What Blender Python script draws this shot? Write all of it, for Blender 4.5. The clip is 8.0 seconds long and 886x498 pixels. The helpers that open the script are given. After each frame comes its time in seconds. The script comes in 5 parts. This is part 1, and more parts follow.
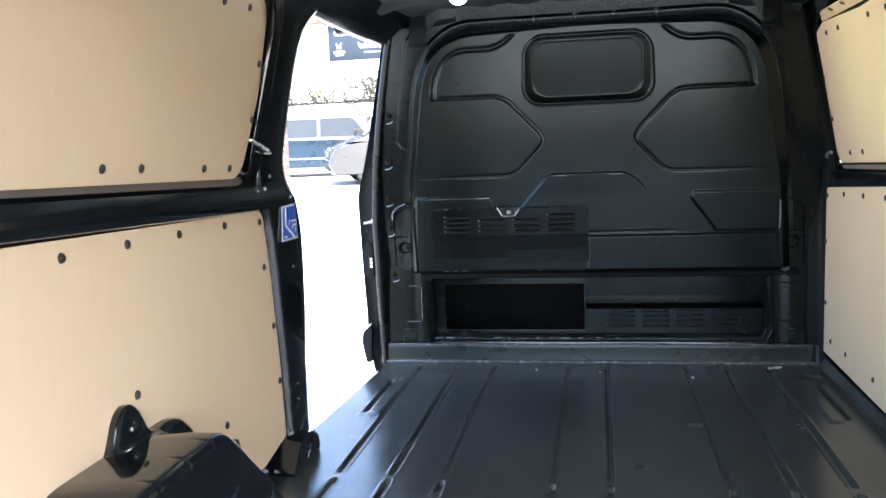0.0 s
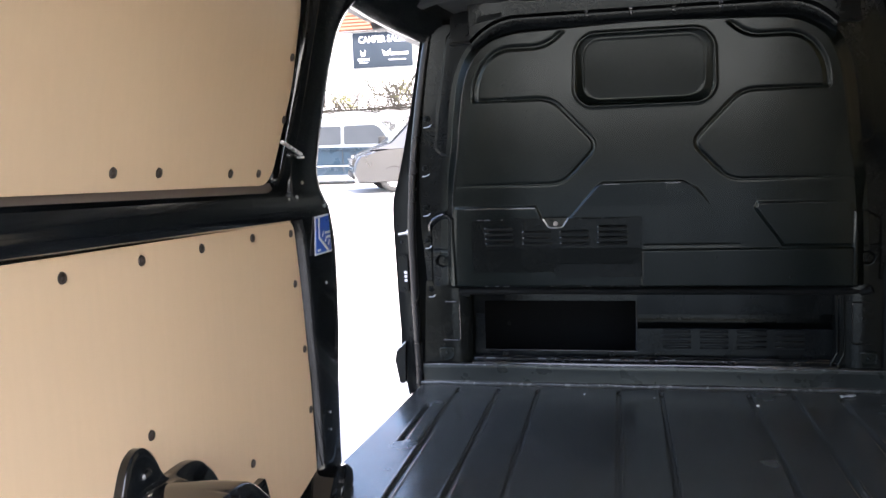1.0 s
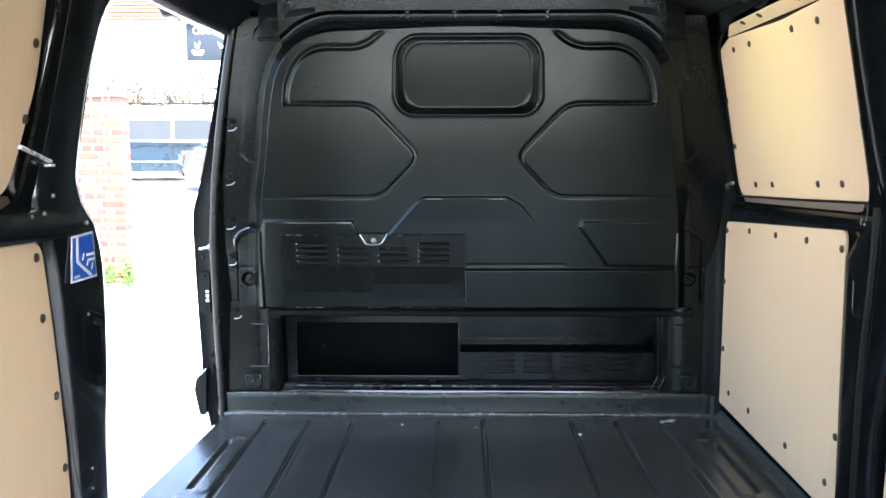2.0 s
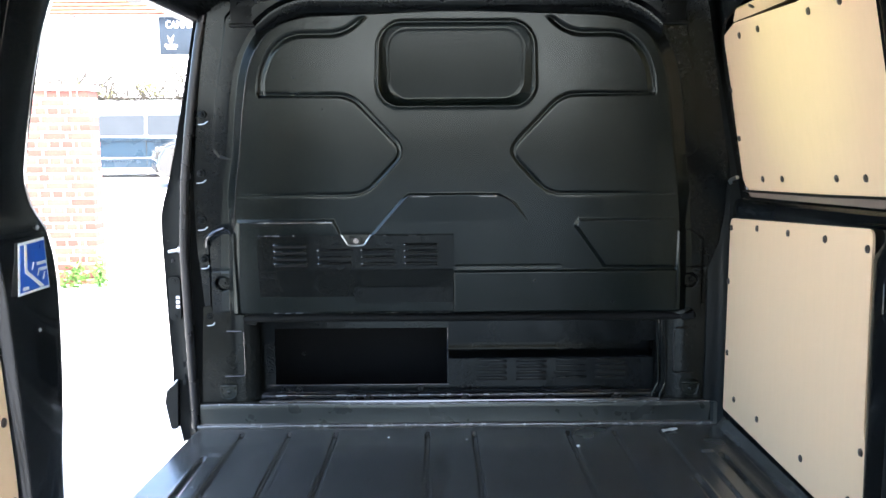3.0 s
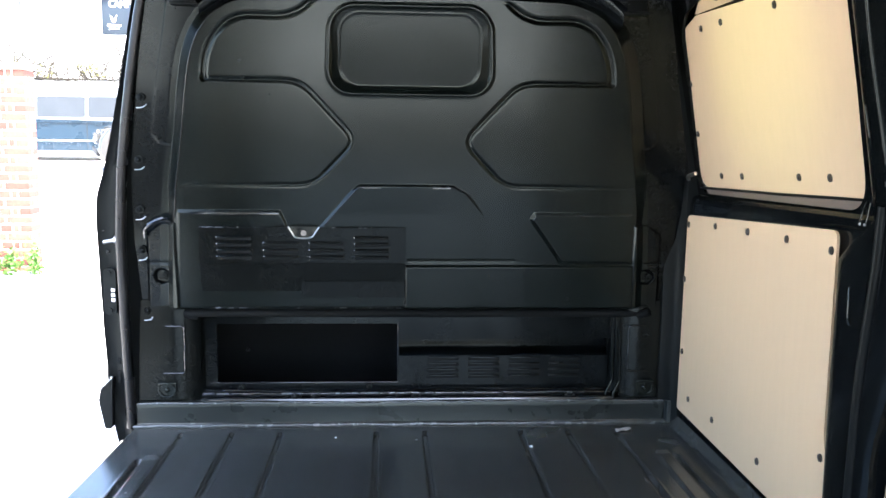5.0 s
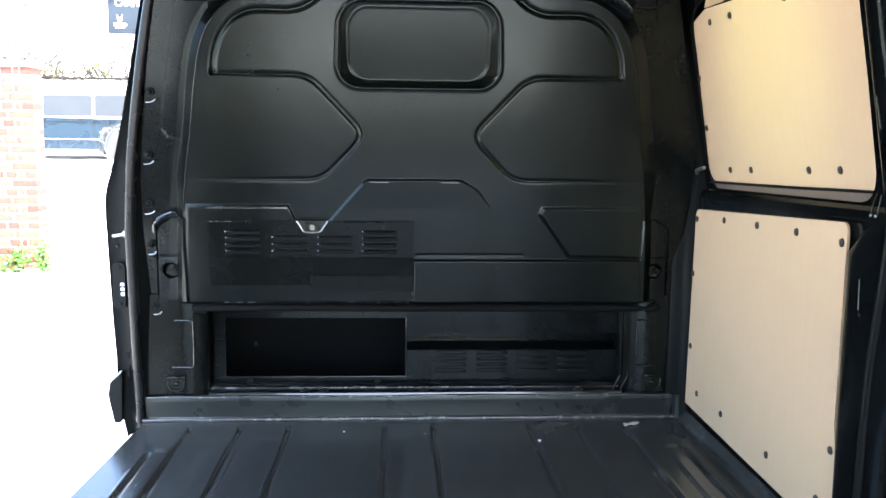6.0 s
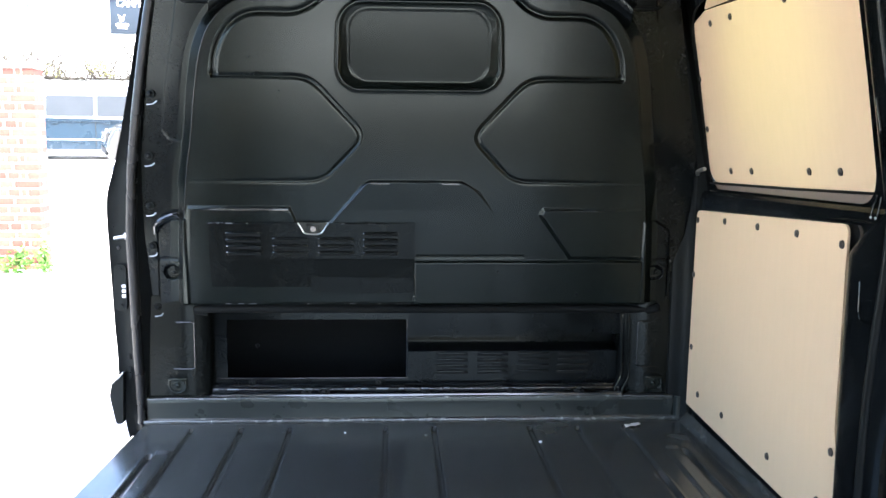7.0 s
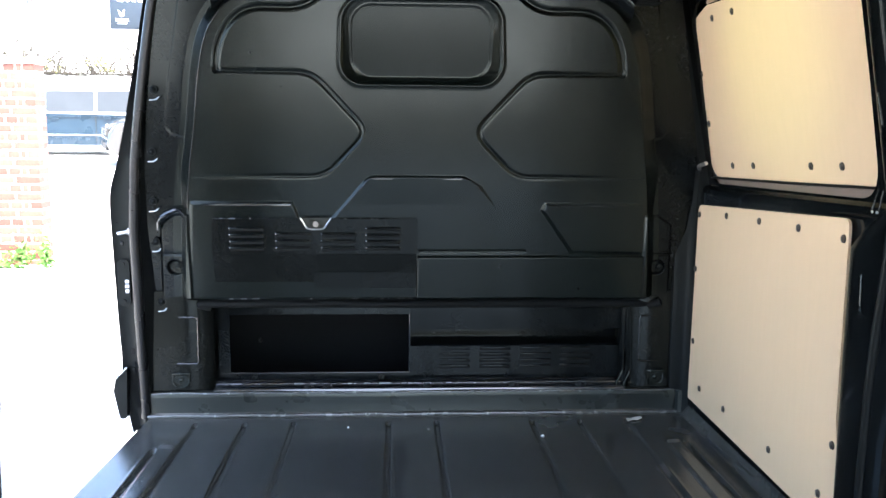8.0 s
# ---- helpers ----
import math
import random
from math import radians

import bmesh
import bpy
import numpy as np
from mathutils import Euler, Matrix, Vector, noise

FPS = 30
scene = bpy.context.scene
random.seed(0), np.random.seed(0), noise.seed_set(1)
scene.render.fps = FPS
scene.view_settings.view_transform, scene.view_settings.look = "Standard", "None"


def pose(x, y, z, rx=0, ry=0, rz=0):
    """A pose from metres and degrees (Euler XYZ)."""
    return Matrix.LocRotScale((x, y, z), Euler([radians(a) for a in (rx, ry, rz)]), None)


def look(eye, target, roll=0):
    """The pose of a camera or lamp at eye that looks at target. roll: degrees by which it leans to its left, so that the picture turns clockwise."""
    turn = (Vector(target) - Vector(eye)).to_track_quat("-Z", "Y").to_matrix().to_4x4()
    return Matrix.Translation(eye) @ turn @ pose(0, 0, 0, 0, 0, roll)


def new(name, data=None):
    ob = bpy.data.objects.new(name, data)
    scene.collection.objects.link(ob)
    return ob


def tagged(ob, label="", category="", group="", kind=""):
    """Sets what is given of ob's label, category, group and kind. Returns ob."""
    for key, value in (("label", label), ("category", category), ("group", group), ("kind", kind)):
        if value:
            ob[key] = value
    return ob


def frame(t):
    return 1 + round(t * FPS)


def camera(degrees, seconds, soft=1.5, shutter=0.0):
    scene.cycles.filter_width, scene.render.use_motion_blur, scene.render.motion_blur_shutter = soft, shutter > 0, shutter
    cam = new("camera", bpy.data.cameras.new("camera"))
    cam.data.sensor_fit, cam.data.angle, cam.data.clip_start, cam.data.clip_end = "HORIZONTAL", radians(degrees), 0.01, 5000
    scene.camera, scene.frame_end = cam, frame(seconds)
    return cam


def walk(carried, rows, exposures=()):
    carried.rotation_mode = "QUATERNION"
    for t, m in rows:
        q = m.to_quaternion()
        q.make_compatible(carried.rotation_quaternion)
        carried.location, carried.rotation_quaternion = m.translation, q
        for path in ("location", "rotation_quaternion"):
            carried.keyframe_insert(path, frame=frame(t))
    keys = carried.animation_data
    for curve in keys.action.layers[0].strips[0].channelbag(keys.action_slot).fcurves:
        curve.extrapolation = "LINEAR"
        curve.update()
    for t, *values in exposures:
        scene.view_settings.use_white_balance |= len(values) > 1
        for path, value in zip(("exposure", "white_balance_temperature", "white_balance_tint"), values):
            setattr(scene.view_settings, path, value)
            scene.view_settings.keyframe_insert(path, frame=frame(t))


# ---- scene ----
cam = camera(54.8, 8.0)
PATH = [
    (0, (0.026, -3.403, 0.898), (-0.335, -1.451, 0.654), -2.3),
    (0.5, (-0.017, -3.3, 0.893), (-0.457, -1.361, 0.676), -2.3),
    (1, (-0.09, -3.177, 0.89), (-0.499, -1.232, 0.667), -2.0),
    (1.5, (-0.078, -3.043, 0.899), (-0.259, -1.064, 0.675), -0.7),
    (2, (-0.031, -2.904, 0.919), (-0.073, -0.918, 0.69), -0.1),
    (2.2, (-0.02, -2.863, 0.924), (-0.071, -0.878, 0.69), 0.1),
    (3.3, (-0.089, -2.688, 0.917), (-0.012, -0.705, 0.668), -0.4),
    (3.5, (-0.099, -2.67, 0.917), (0.031, -0.691, 0.663), 0.1),
    (4, (-0.081, -2.643, 0.919), (0.059, -0.664, 0.667), 0.6),
    (4.5, (-0.07, -2.629, 0.926), (0.066, -0.651, 0.665), 0.7),
    (6, (-0.083, -2.633, 0.908), (0.035, -0.654, 0.638), 0.7),
    (6.5, (-0.081, -2.634, 0.91), (0.035, -0.656, 0.639), 0.6),
    (7, (-0.079, -2.634, 0.914), (0.034, -0.656, 0.643), 0.6),
    (7.5, (-0.085, -2.64, 0.914), (0.029, -0.662, 0.638), 0.6),
    (8, (-0.085, -2.641, 0.915), (0.027, -0.664, 0.632), 0.5),
]
walk(cam, [(t, look(eye, target, roll)) for t, eye, target, roll in PATH],
     exposures=[(0.0, 3.56, 6000, 7), (0.5, 3.22, 6250, 9), (1.0, 3.1, 6500, 13), (1.5, 3.53, 6200, 9), (2.0, 3.90, 6200, 7), (8.0, 3.90, 6200, 7)])

# ---- light ----
SUN_EL, SUN_AZ = 57.0, 142.0          # elevation; compass angle from +y towards +x
world = bpy.data.worlds.new("sky")
scene.world = world
world.use_nodes = True
wn = world.node_tree
sky = wn.nodes.new("ShaderNodeTexSky")
sky.sky_type, sky.sun_disc = "NISHITA", False
sky.sun_elevation, sky.sun_rotation = radians(SUN_EL), radians(SUN_AZ)
sky.air_density, sky.dust_density, sky.ozone_density = 0.8, 3.5, 0.4
wn.nodes["Background"].inputs["Strength"].default_value = 0.15
wn.links.new(sky.outputs[0], wn.nodes["Background"].inputs["Color"])
sun = new("sun", bpy.data.lights.new("sun", "SUN"))
sun.data.energy, sun.data.angle, sun.data.color = 2.1, radians(0.6), (1.0, 0.94, 0.85)
sun_dir = Vector((math.sin(radians(SUN_AZ)) * math.cos(radians(SUN_EL)), math.cos(radians(SUN_AZ)) * math.cos(radians(SUN_EL)), math.sin(radians(SUN_EL))))
sun.matrix_world = look(sun_dir * 40, (0, 0, 0))


# ---- materials ----
def material(name, base, rough=0.5, metal=0.0, vary=0.15, scale=6.0, bump=0.0, fine=200.0, rough_vary=0.1, coat=0.0, stretch=(1, 1, 1), second=None, spec=0.5, island=0.0, flecks=0.0, smudge=0.0, scuffs=0.0):
    """Principled surface with colour and gloss varied at two scales and a fine relief."""
    m = bpy.data.materials.new(name)
    m.use_nodes = True
    n, l = m.node_tree.nodes, m.node_tree.links
    b = n["Principled BSDF"]
    tc = n.new("ShaderNodeTexCoord")
    mp = n.new("ShaderNodeMapping")
    mp.inputs["Scale"].default_value = stretch
    l.new(tc.outputs["Object"], mp.inputs["Vector"])
    big, small = n.new("ShaderNodeTexNoise"), n.new("ShaderNodeTexNoise")
    big.inputs["Scale"].default_value, big.inputs["Detail"].default_value = scale, 5
    small.inputs["Scale"].default_value, small.inputs["Detail"].default_value = fine, 3
    for tex in (big, small):
        l.new(mp.outputs[0], tex.inputs["Vector"])
    mix = n.new("ShaderNodeMix")
    mix.data_type = "RGBA"
    dark = tuple(c * (1 - vary) for c in base)
    light = tuple(min(1, c * (1 + vary)) for c in (second or base))
    mix.inputs["A"].default_value, mix.inputs["B"].default_value = (*dark, 1), (*light, 1)
    ramp = n.new("ShaderNodeMapRange")
    ramp.inputs["From Min"].default_value, ramp.inputs["From Max"].default_value = 0.3, 0.7
    add = n.new("ShaderNodeMath")
    add.operation = "MULTIPLY_ADD"
    add.inputs[1].default_value = 0.35
    l.new(small.outputs["Fac"], add.inputs[0])
    sub = n.new("ShaderNodeMath")
    sub.operation = "MULTIPLY"
    sub.inputs[1].default_value = 0.65
    l.new(big.outputs["Fac"], sub.inputs[0])
    l.new(sub.outputs[0], add.inputs[2])
    l.new(add.outputs[0], ramp.inputs["Value"])
    l.new(ramp.outputs[0], mix.inputs["Factor"])
    if island:
        oi = n.new("ShaderNodeObjectInfo")
        hsv = n.new("ShaderNodeHueSaturation")
        mr = n.new("ShaderNodeMapRange")
        mr.inputs["To Min"].default_value, mr.inputs["To Max"].default_value = 1 - island, 1 + island
        l.new(oi.outputs["Random"], mr.inputs["Value"])
        l.new(mr.outputs[0], hsv.inputs["Value"])
        l.new(mix.outputs["Result"], hsv.inputs["Color"])
        l.new(hsv.outputs[0], b.inputs["Base Color"])
    else:
        l.new(mix.outputs["Result"], b.inputs["Base Color"])
    if flecks:
        # sparse pale dust and grit
        grit, pick, dust = n.new("ShaderNodeTexNoise"), n.new("ShaderNodeMapRange"), n.new("ShaderNodeMix")
        grit.inputs["Scale"].default_value, grit.inputs["Detail"].default_value = 95, 2
        pick.inputs["From Min"].default_value, pick.inputs["From Max"].default_value = 0.735, 0.80
        dust.data_type = "RGBA"
        dust.inputs["B"].default_value = (flecks, flecks, flecks, 1)
        l.new(tc.outputs["Object"], grit.inputs["Vector"])
        l.new(grit.outputs["Fac"], pick.inputs["Value"])
        l.new(pick.outputs[0], dust.inputs["Factor"])
        l.new(mix.outputs["Result"], dust.inputs["A"])
        l.new(dust.outputs["Result"], b.inputs["Base Color"])
    if scuffs:
        # rubbed pale patches and drag marks
        rub, pickr, pale, turn = n.new("ShaderNodeTexNoise"), n.new("ShaderNodeMapRange"), n.new("ShaderNodeMix"), n.new("ShaderNodeMapping")
        turn.inputs["Scale"].default_value = (3.0, 1.0, 1.0)
        turn.inputs["Rotation"].default_value = (0, 0, 0.35)
        rub.inputs["Scale"].default_value, rub.inputs["Detail"].default_value, rub.inputs["Distortion"].default_value = 6.5, 10, 0.15
        pickr.inputs["From Min"].default_value, pickr.inputs["From Max"].default_value = 0.48, 0.82
        pale.data_type = "RGBA"
        pale.inputs["B"].default_value = (scuffs, scuffs * 1.02, scuffs * 1.02, 1)
        l.new(tc.outputs["Object"], turn.inputs["Vector"])
        l.new(turn.outputs[0], rub.inputs["Vector"])
        l.new(rub.outputs["Fac"], pickr.inputs["Value"])
        l.new(pickr.outputs[0], pale.inputs["Factor"])
        src = b.inputs["Base Color"].links[0].from_socket
        l.new(src, pale.inputs["A"])
        l.new(pale.outputs["Result"], b.inputs["Base Color"])
    rr = n.new("ShaderNodeMapRange")
    rr.inputs["From Min"].default_value, rr.inputs["From Max"].default_value = 0.3, 0.7
    rr.inputs["To Min"].default_value, rr.inputs["To Max"].default_value = max(0.02, rough - rough_vary), min(1, rough + rough_vary)
    l.new(big.outputs["Fac"], rr.inputs["Value"])
    if smudge:
        # clouds of fine dried specks that dull the gloss
        speck, cloud, sm, cm = n.new("ShaderNodeTexNoise"), n.new("ShaderNodeTexNoise"), n.new("ShaderNodeMapRange"), n.new("ShaderNodeMapRange")
        speck.inputs["Scale"].default_value, speck.inputs["Detail"].default_value = 85, 4
        cloud.inputs["Scale"].default_value, cloud.inputs["Detail"].default_value = 3.2, 3
        sm.inputs["From Min"].default_value, sm.inputs["From Max"].default_value = 0.50, 0.66
        cm.inputs["From Min"].default_value, cm.inputs["From Max"].default_value = 0.50, 0.66
        both, total = n.new("ShaderNodeMath"), n.new("ShaderNodeMath")
        both.operation, total.operation = "MULTIPLY", "MULTIPLY_ADD"
        total.inputs[1].default_value = smudge
        for tex in (speck, cloud):
            l.new(tc.outputs["Object"], tex.inputs["Vector"])
        l.new(speck.outputs["Fac"], sm.inputs["Value"])
        l.new(cloud.outputs["Fac"], cm.inputs["Value"])
        l.new(sm.outputs[0], both.inputs[0])
        l.new(cm.outputs[0], both.inputs[1])
        l.new(both.outputs[0], total.inputs[0])
        l.new(rr.outputs[0], total.inputs[2])
        l.new(total.outputs[0], b.inputs["Roughness"])
    else:
        l.new(rr.outputs[0], b.inputs["Roughness"])
    b.inputs["Metallic"].default_value = metal
    b.inputs["Coat Weight"].default_value = coat
    b.inputs["Coat Roughness"].default_value = 0.08
    b.inputs["Specular IOR Level"].default_value = spec
    if bump:
        bp = n.new("ShaderNodeBump")
        bp.inputs["Strength"].default_value, bp.inputs["Distance"].default_value = bump, 0.002
        l.new(small.outputs["Fac"], bp.inputs["Height"])
        l.new(bp.outputs[0], b.inputs["Normal"])
    return m


def glowing(name, colour, strength):
    m = bpy.data.materials.new(name)
    m.use_nodes = True
    b = m.node_tree.nodes["Principled BSDF"]
    b.inputs["Base Color"].default_value = (*colour, 1)
    b.inputs["Emission Color"].default_value = (*colour, 1)
    b.inputs["Emission Strength"].default_value = strength
    return m


SATIN = material("satin_black_steel", (0.0032, 0.0048, 0.0046), 0.20, vary=0.25, scale=4.5, rough_vary=0.03, spec=0.27, smudge=0.06)
GLOSS = material("polished_black_enamel", (0.0070, 0.0085, 0.0100), 0.07, vary=0.15, scale=4, coat=0.15, rough_vary=0.03, spec=0.45)
PLATE = material("black_cover_plate", (0.0036, 0.0042, 0.0042), 0.20, vary=0.2, scale=5, bump=0.006, fine=300, rough_vary=0.04, spec=0.16)
BARE_AND_GLINT = material("bare_and_glint_metal", (0.16, 0.165, 0.17), 0.24, metal=1.0, vary=0.25, scale=40)
PAINT = material("gloss_black_body_paint", (0.0072, 0.0088, 0.0105), 0.12, vary=0.15, scale=4, coat=0.7, rough_vary=0.06)
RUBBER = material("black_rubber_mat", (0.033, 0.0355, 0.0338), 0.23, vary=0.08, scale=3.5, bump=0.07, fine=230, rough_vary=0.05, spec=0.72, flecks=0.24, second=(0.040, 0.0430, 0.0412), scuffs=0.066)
BEAD_RUBBER = material("highlight_bead_rubber", (0.050, 0.055, 0.057), 0.22, vary=0.35, scale=40, bump=0.3, fine=300, rough_vary=0.1, spec=0.8)
SHADED_RUBBER = material("shaded_black_rubber", (0.011, 0.0135, 0.014), 0.30, vary=0.04, scale=12, bump=0.04, fine=320, rough_vary=0.05, spec=0.32)
LOW_SHEEN = material("low_sheen_black_paint", (0.0034, 0.0042, 0.0048), 0.15, vary=0.2, scale=5, rough_vary=0.05, spec=0.16)
TRIM = material("matt_black_trim", (0.0048, 0.0055, 0.0062), 0.42, vary=0.2, scale=9, bump=0.06, fine=300, spec=0.12)
SEAL = material("rubber_door_seal", (0.006, 0.0066, 0.0075), 0.30, vary=0.2, scale=9, bump=0.05, fine=300, spec=0.28)
PLY = material("birch_plywood", (0.672, 0.503, 0.322), 0.55, vary=0.035, scale=2.2, bump=0.05, fine=60, rough_vary=0.05, stretch=(1, 1, 0.12))
HARDBOARD = material("grey_brown_hardboard", (0.19, 0.150, 0.120), 0.6, vary=0.08, scale=5, bump=0.1, fine=90)
CLIP = material("dark_brown_plastic", (0.030, 0.022, 0.018), 0.45, vary=0.2, scale=40)
STEEL = material("zinc_plated_steel", (0.55, 0.55, 0.54), 0.35, metal=1.0, vary=0.15, scale=60)
BRIGHT = material("bright_highlight_metal", (0.86, 0.87, 0.88), 0.3, metal=0.5, vary=0.06, scale=60)
TARMAC = material("unseen_dark_asphalt", (0.040, 0.040, 0.039), 0.95, vary=0.2, scale=1.2, bump=0.6, fine=70, spec=0.03)
FOIL = material("silver_foil", (0.62, 0.62, 0.62), 0.35, metal=0.3, vary=0.2, scale=90)
ROOFING = material("grey_black_roof_lining", (0.016, 0.018, 0.020), 0.45, vary=0.2, scale=4, bump=0.1, fine=250)
DARK = material("near_black_fill", (0.006, 0.007, 0.0075), 0.7, vary=0.3, scale=8, spec=0.08)
BLUE = material("blue_sticker_film", (0.02, 0.10, 0.50), 0.35, vary=0.06, scale=30)
WHITE = material("white_print", (0.75, 0.77, 0.80), 0.45, vary=0.05, scale=30)
ASPHALT = material("pale_concrete_yard", (0.50, 0.485, 0.465), 0.85, vary=0.12, scale=0.8, bump=0.5, fine=40, second=(0.54, 0.525, 0.505))
RENDERED = material("white_rendered_wall", (0.78, 0.77, 0.75), 0.8, vary=0.06, scale=0.8, bump=0.3, fine=60)
BRICK = material("red_orange_brick", (0.122, 0.039, 0.027), 0.85, vary=0.3, scale=9, bump=0.5, fine=90, second=(0.140, 0.050, 0.036), island=0.38)
MORTAR = material("pale_lime_mortar", (0.36, 0.325, 0.29), 0.9, vary=0.15, scale=14, bump=0.5, fine=120)
TILE = material("terracotta_roof_tile", (0.24, 0.085, 0.05), 0.85, vary=0.2, scale=3, bump=0.4, fine=60, island=0.2)
LEAF = material("yellow_green_leaf", (0.085, 0.098, 0.022), 0.6, vary=0.4, scale=5, second=(0.14, 0.135, 0.035))
WEED = material("fresh_green_weed", (0.06, 0.15, 0.02), 0.6, vary=0.4, scale=8)
TWIG = material("grey_brown_twig", (0.030, 0.025, 0.018), 0.85, vary=0.3, scale=9)
SIGN = material("dark_blue_sign_board", (0.026, 0.035, 0.048), 0.5, vary=0.1, scale=3, spec=0.2)
VAN_BLUE = material("blue_car_paint", (0.0105, 0.024, 0.040), 0.3, vary=0.05, scale=2, coat=0.15, spec=0.3)
VAN_WHITE = material("pale_sky_reflection_and_sill", (0.24, 0.265, 0.285), 0.35, vary=0.05, scale=2, coat=0.4)
VAN_GREY = material("metallic_grey_car_paint", (0.034, 0.034, 0.036), 0.35, metal=0.2, vary=0.05, scale=2, coat=1.0)
GLASS = material("dark_tinted_glass", (0.037, 0.041, 0.046), 0.08, vary=0.1, scale=2, spec=0.2)
TYRE = material("black_tyre", (0.02, 0.02, 0.02), 0.8, vary=0.2, scale=20)
ALLOY = material("silver_alloy", (0.5, 0.5, 0.51), 0.3, metal=0.9, vary=0.1, scale=20)
LENS = glowing("warm_lit_lens", (1.0, 0.93, 0.80), 40.0)
for cool in (SATIN, PLATE, LOW_SHEEN, SHADED_RUBBER, TRIM):
    cool.node_tree.nodes["Principled BSDF"].inputs["Specular Tint"].default_value = (0.90, 1.0, 0.965, 1)
RUBBER.node_tree.nodes["Principled BSDF"].inputs["Specular Tint"].default_value = (0.98, 1.0, 0.93, 1)
HEADLAMP = material("clear_headlamp", (0.55, 0.57, 0.6), 0.1, vary=0.2, scale=20, coat=1.0)


# ---- building helpers ----
def link(name, bm, mat, parent=None, label="", smooth=True):
    me = bpy.data.meshes.new(name)
    bmesh.ops.recalc_face_normals(bm, faces=bm.faces)
    bm.to_mesh(me)
    bm.free()
    me.materials.append(mat)
    if smooth:
        me.polygons.foreach_set("use_smooth", [True] * len(me.polygons))
        me.set_sharp_from_angle(angle=radians(38))
    ob = new(name, me)
    if parent:
        ob.parent = parent
    if label:
        ob["label"] = label
    return ob


def part(name, bm, mat, parent, label="", smooth=True):
    return link(name, bm, mat, parent, label, smooth)


def thing(name, label, category, group="", kind="", m=None):
    ob = new(name)
    ob.empty_display_size = 0.05
    if m:
        ob.matrix_world = m
    return tagged(ob, label, category, group, kind)


def shared(name, me, parent, m, label=""):
    ob = new(name, me)
    ob.parent = parent
    ob.matrix_basis = m
    if label:
        ob["label"] = label
    return ob


def mesh_of(name, bm, mat, smooth=True):
    me = bpy.data.meshes.new(name)
    bmesh.ops.recalc_face_normals(bm, faces=bm.faces)
    bm.to_mesh(me)
    bm.free()
    me.materials.append(mat)
    if smooth:
        me.polygons.foreach_set("use_smooth", [True] * len(me.polygons))
        me.set_sharp_from_angle(angle=radians(38))
    return me


def box(bm, x0, x1, y0, y1, z0, z1, bevel=0.0, seg=2):
    made = bmesh.ops.create_cube(bm, size=1.0, matrix=Matrix.LocRotScale(((x0 + x1) / 2, (y0 + y1) / 2, (z0 + z1) / 2), None, (abs(x1 - x0), abs(y1 - y0), abs(z1 - z0))))
    if bevel:
        edges = {e for v in made["verts"] for e in v.link_edges}
        bmesh.ops.bevel(bm, geom=list(edges), offset=bevel, segments=seg, profile=0.5, affect="EDGES")
    return bm


def disc(bm, c, axis, r, h, seg=20, r2=None):
    turn = Vector((0, 0, 1)).rotation_difference(Vector(axis)).to_matrix().to_4x4()
    bmesh.ops.create_cone(bm, cap_ends=True, segments=seg, radius1=r, radius2=r if r2 is None else r2, depth=h, matrix=Matrix.Translation(c) @ turn)
    return bm


def ball(bm, c, r, sx=1, sy=1, sz=1, u=12, v=8):
    bmesh.ops.create_uvsphere(bm, u_segments=u, v_segments=v, radius=r, matrix=Matrix.Translation(c) @ Matrix.Diagonal((sx, sy, sz, 1)))
    return bm


def tube(bm, path, r, seg=10, closed=False, flat=1.0):
    """A round bar along a path of points."""
    pts = [Vector(p) for p in path]
    rings = []
    for i, p in enumerate(pts):
        a, b = pts[max(0, i - 1)], pts[min(len(pts) - 1, i + 1)]
        if closed:
            a, b = pts[i - 1], pts[(i + 1) % len(pts)]
        d = (b - a).normalized()
        side = d.cross(Vector((0, 0, 1)) if abs(d.z) < 0.9 else Vector((0, 1, 0))).normalized()
        up = side.cross(d)
        rings.append([bm.verts.new(p + side * math.cos(2 * math.pi * k / seg) * r + up * math.sin(2 * math.pi * k / seg) * r * flat) for k in range(seg)])
    for i in range(len(rings) if closed else len(rings) - 1):
        a, b = rings[i], rings[(i + 1) % len(rings)]
        for k in range(seg):
            bm.faces.new((a[k], a[(k + 1) % seg], b[(k + 1) % seg], b[k]))
    if not closed:
        bm.faces.new(rings[0]), bm.faces.new(rings[-1])
    return bm


def rounded(points, radii, seg=6):
    """A polygon with rounded corners; radii one number or one for each corner."""
    n = len(points)
    if not isinstance(radii, (list, tuple)):
        radii = [radii] * n
    out = []
    for i in range(n):
        p, a, b = Vector(points[i]), Vector(points[i - 1]), Vector(points[(i + 1) % n])
        u, w = (a - p).normalized(), (b - p).normalized()
        half = math.acos(max(-1, min(1, u.dot(w)))) / 2
        r = radii[i]
        if r < 1e-5 or half > 1.55:
            out.append(tuple(p))
            continue
        cut = min(r / math.tan(half), (a - p).length * 0.49, (b - p).length * 0.49)
        p0, p1 = p + u * cut, p + w * cut
        for k in range(seg + 1):
            f = k / seg
            out.append(tuple((1 - f) ** 2 * p0 + 2 * f * (1 - f) * p + f * f * p1))
    return out


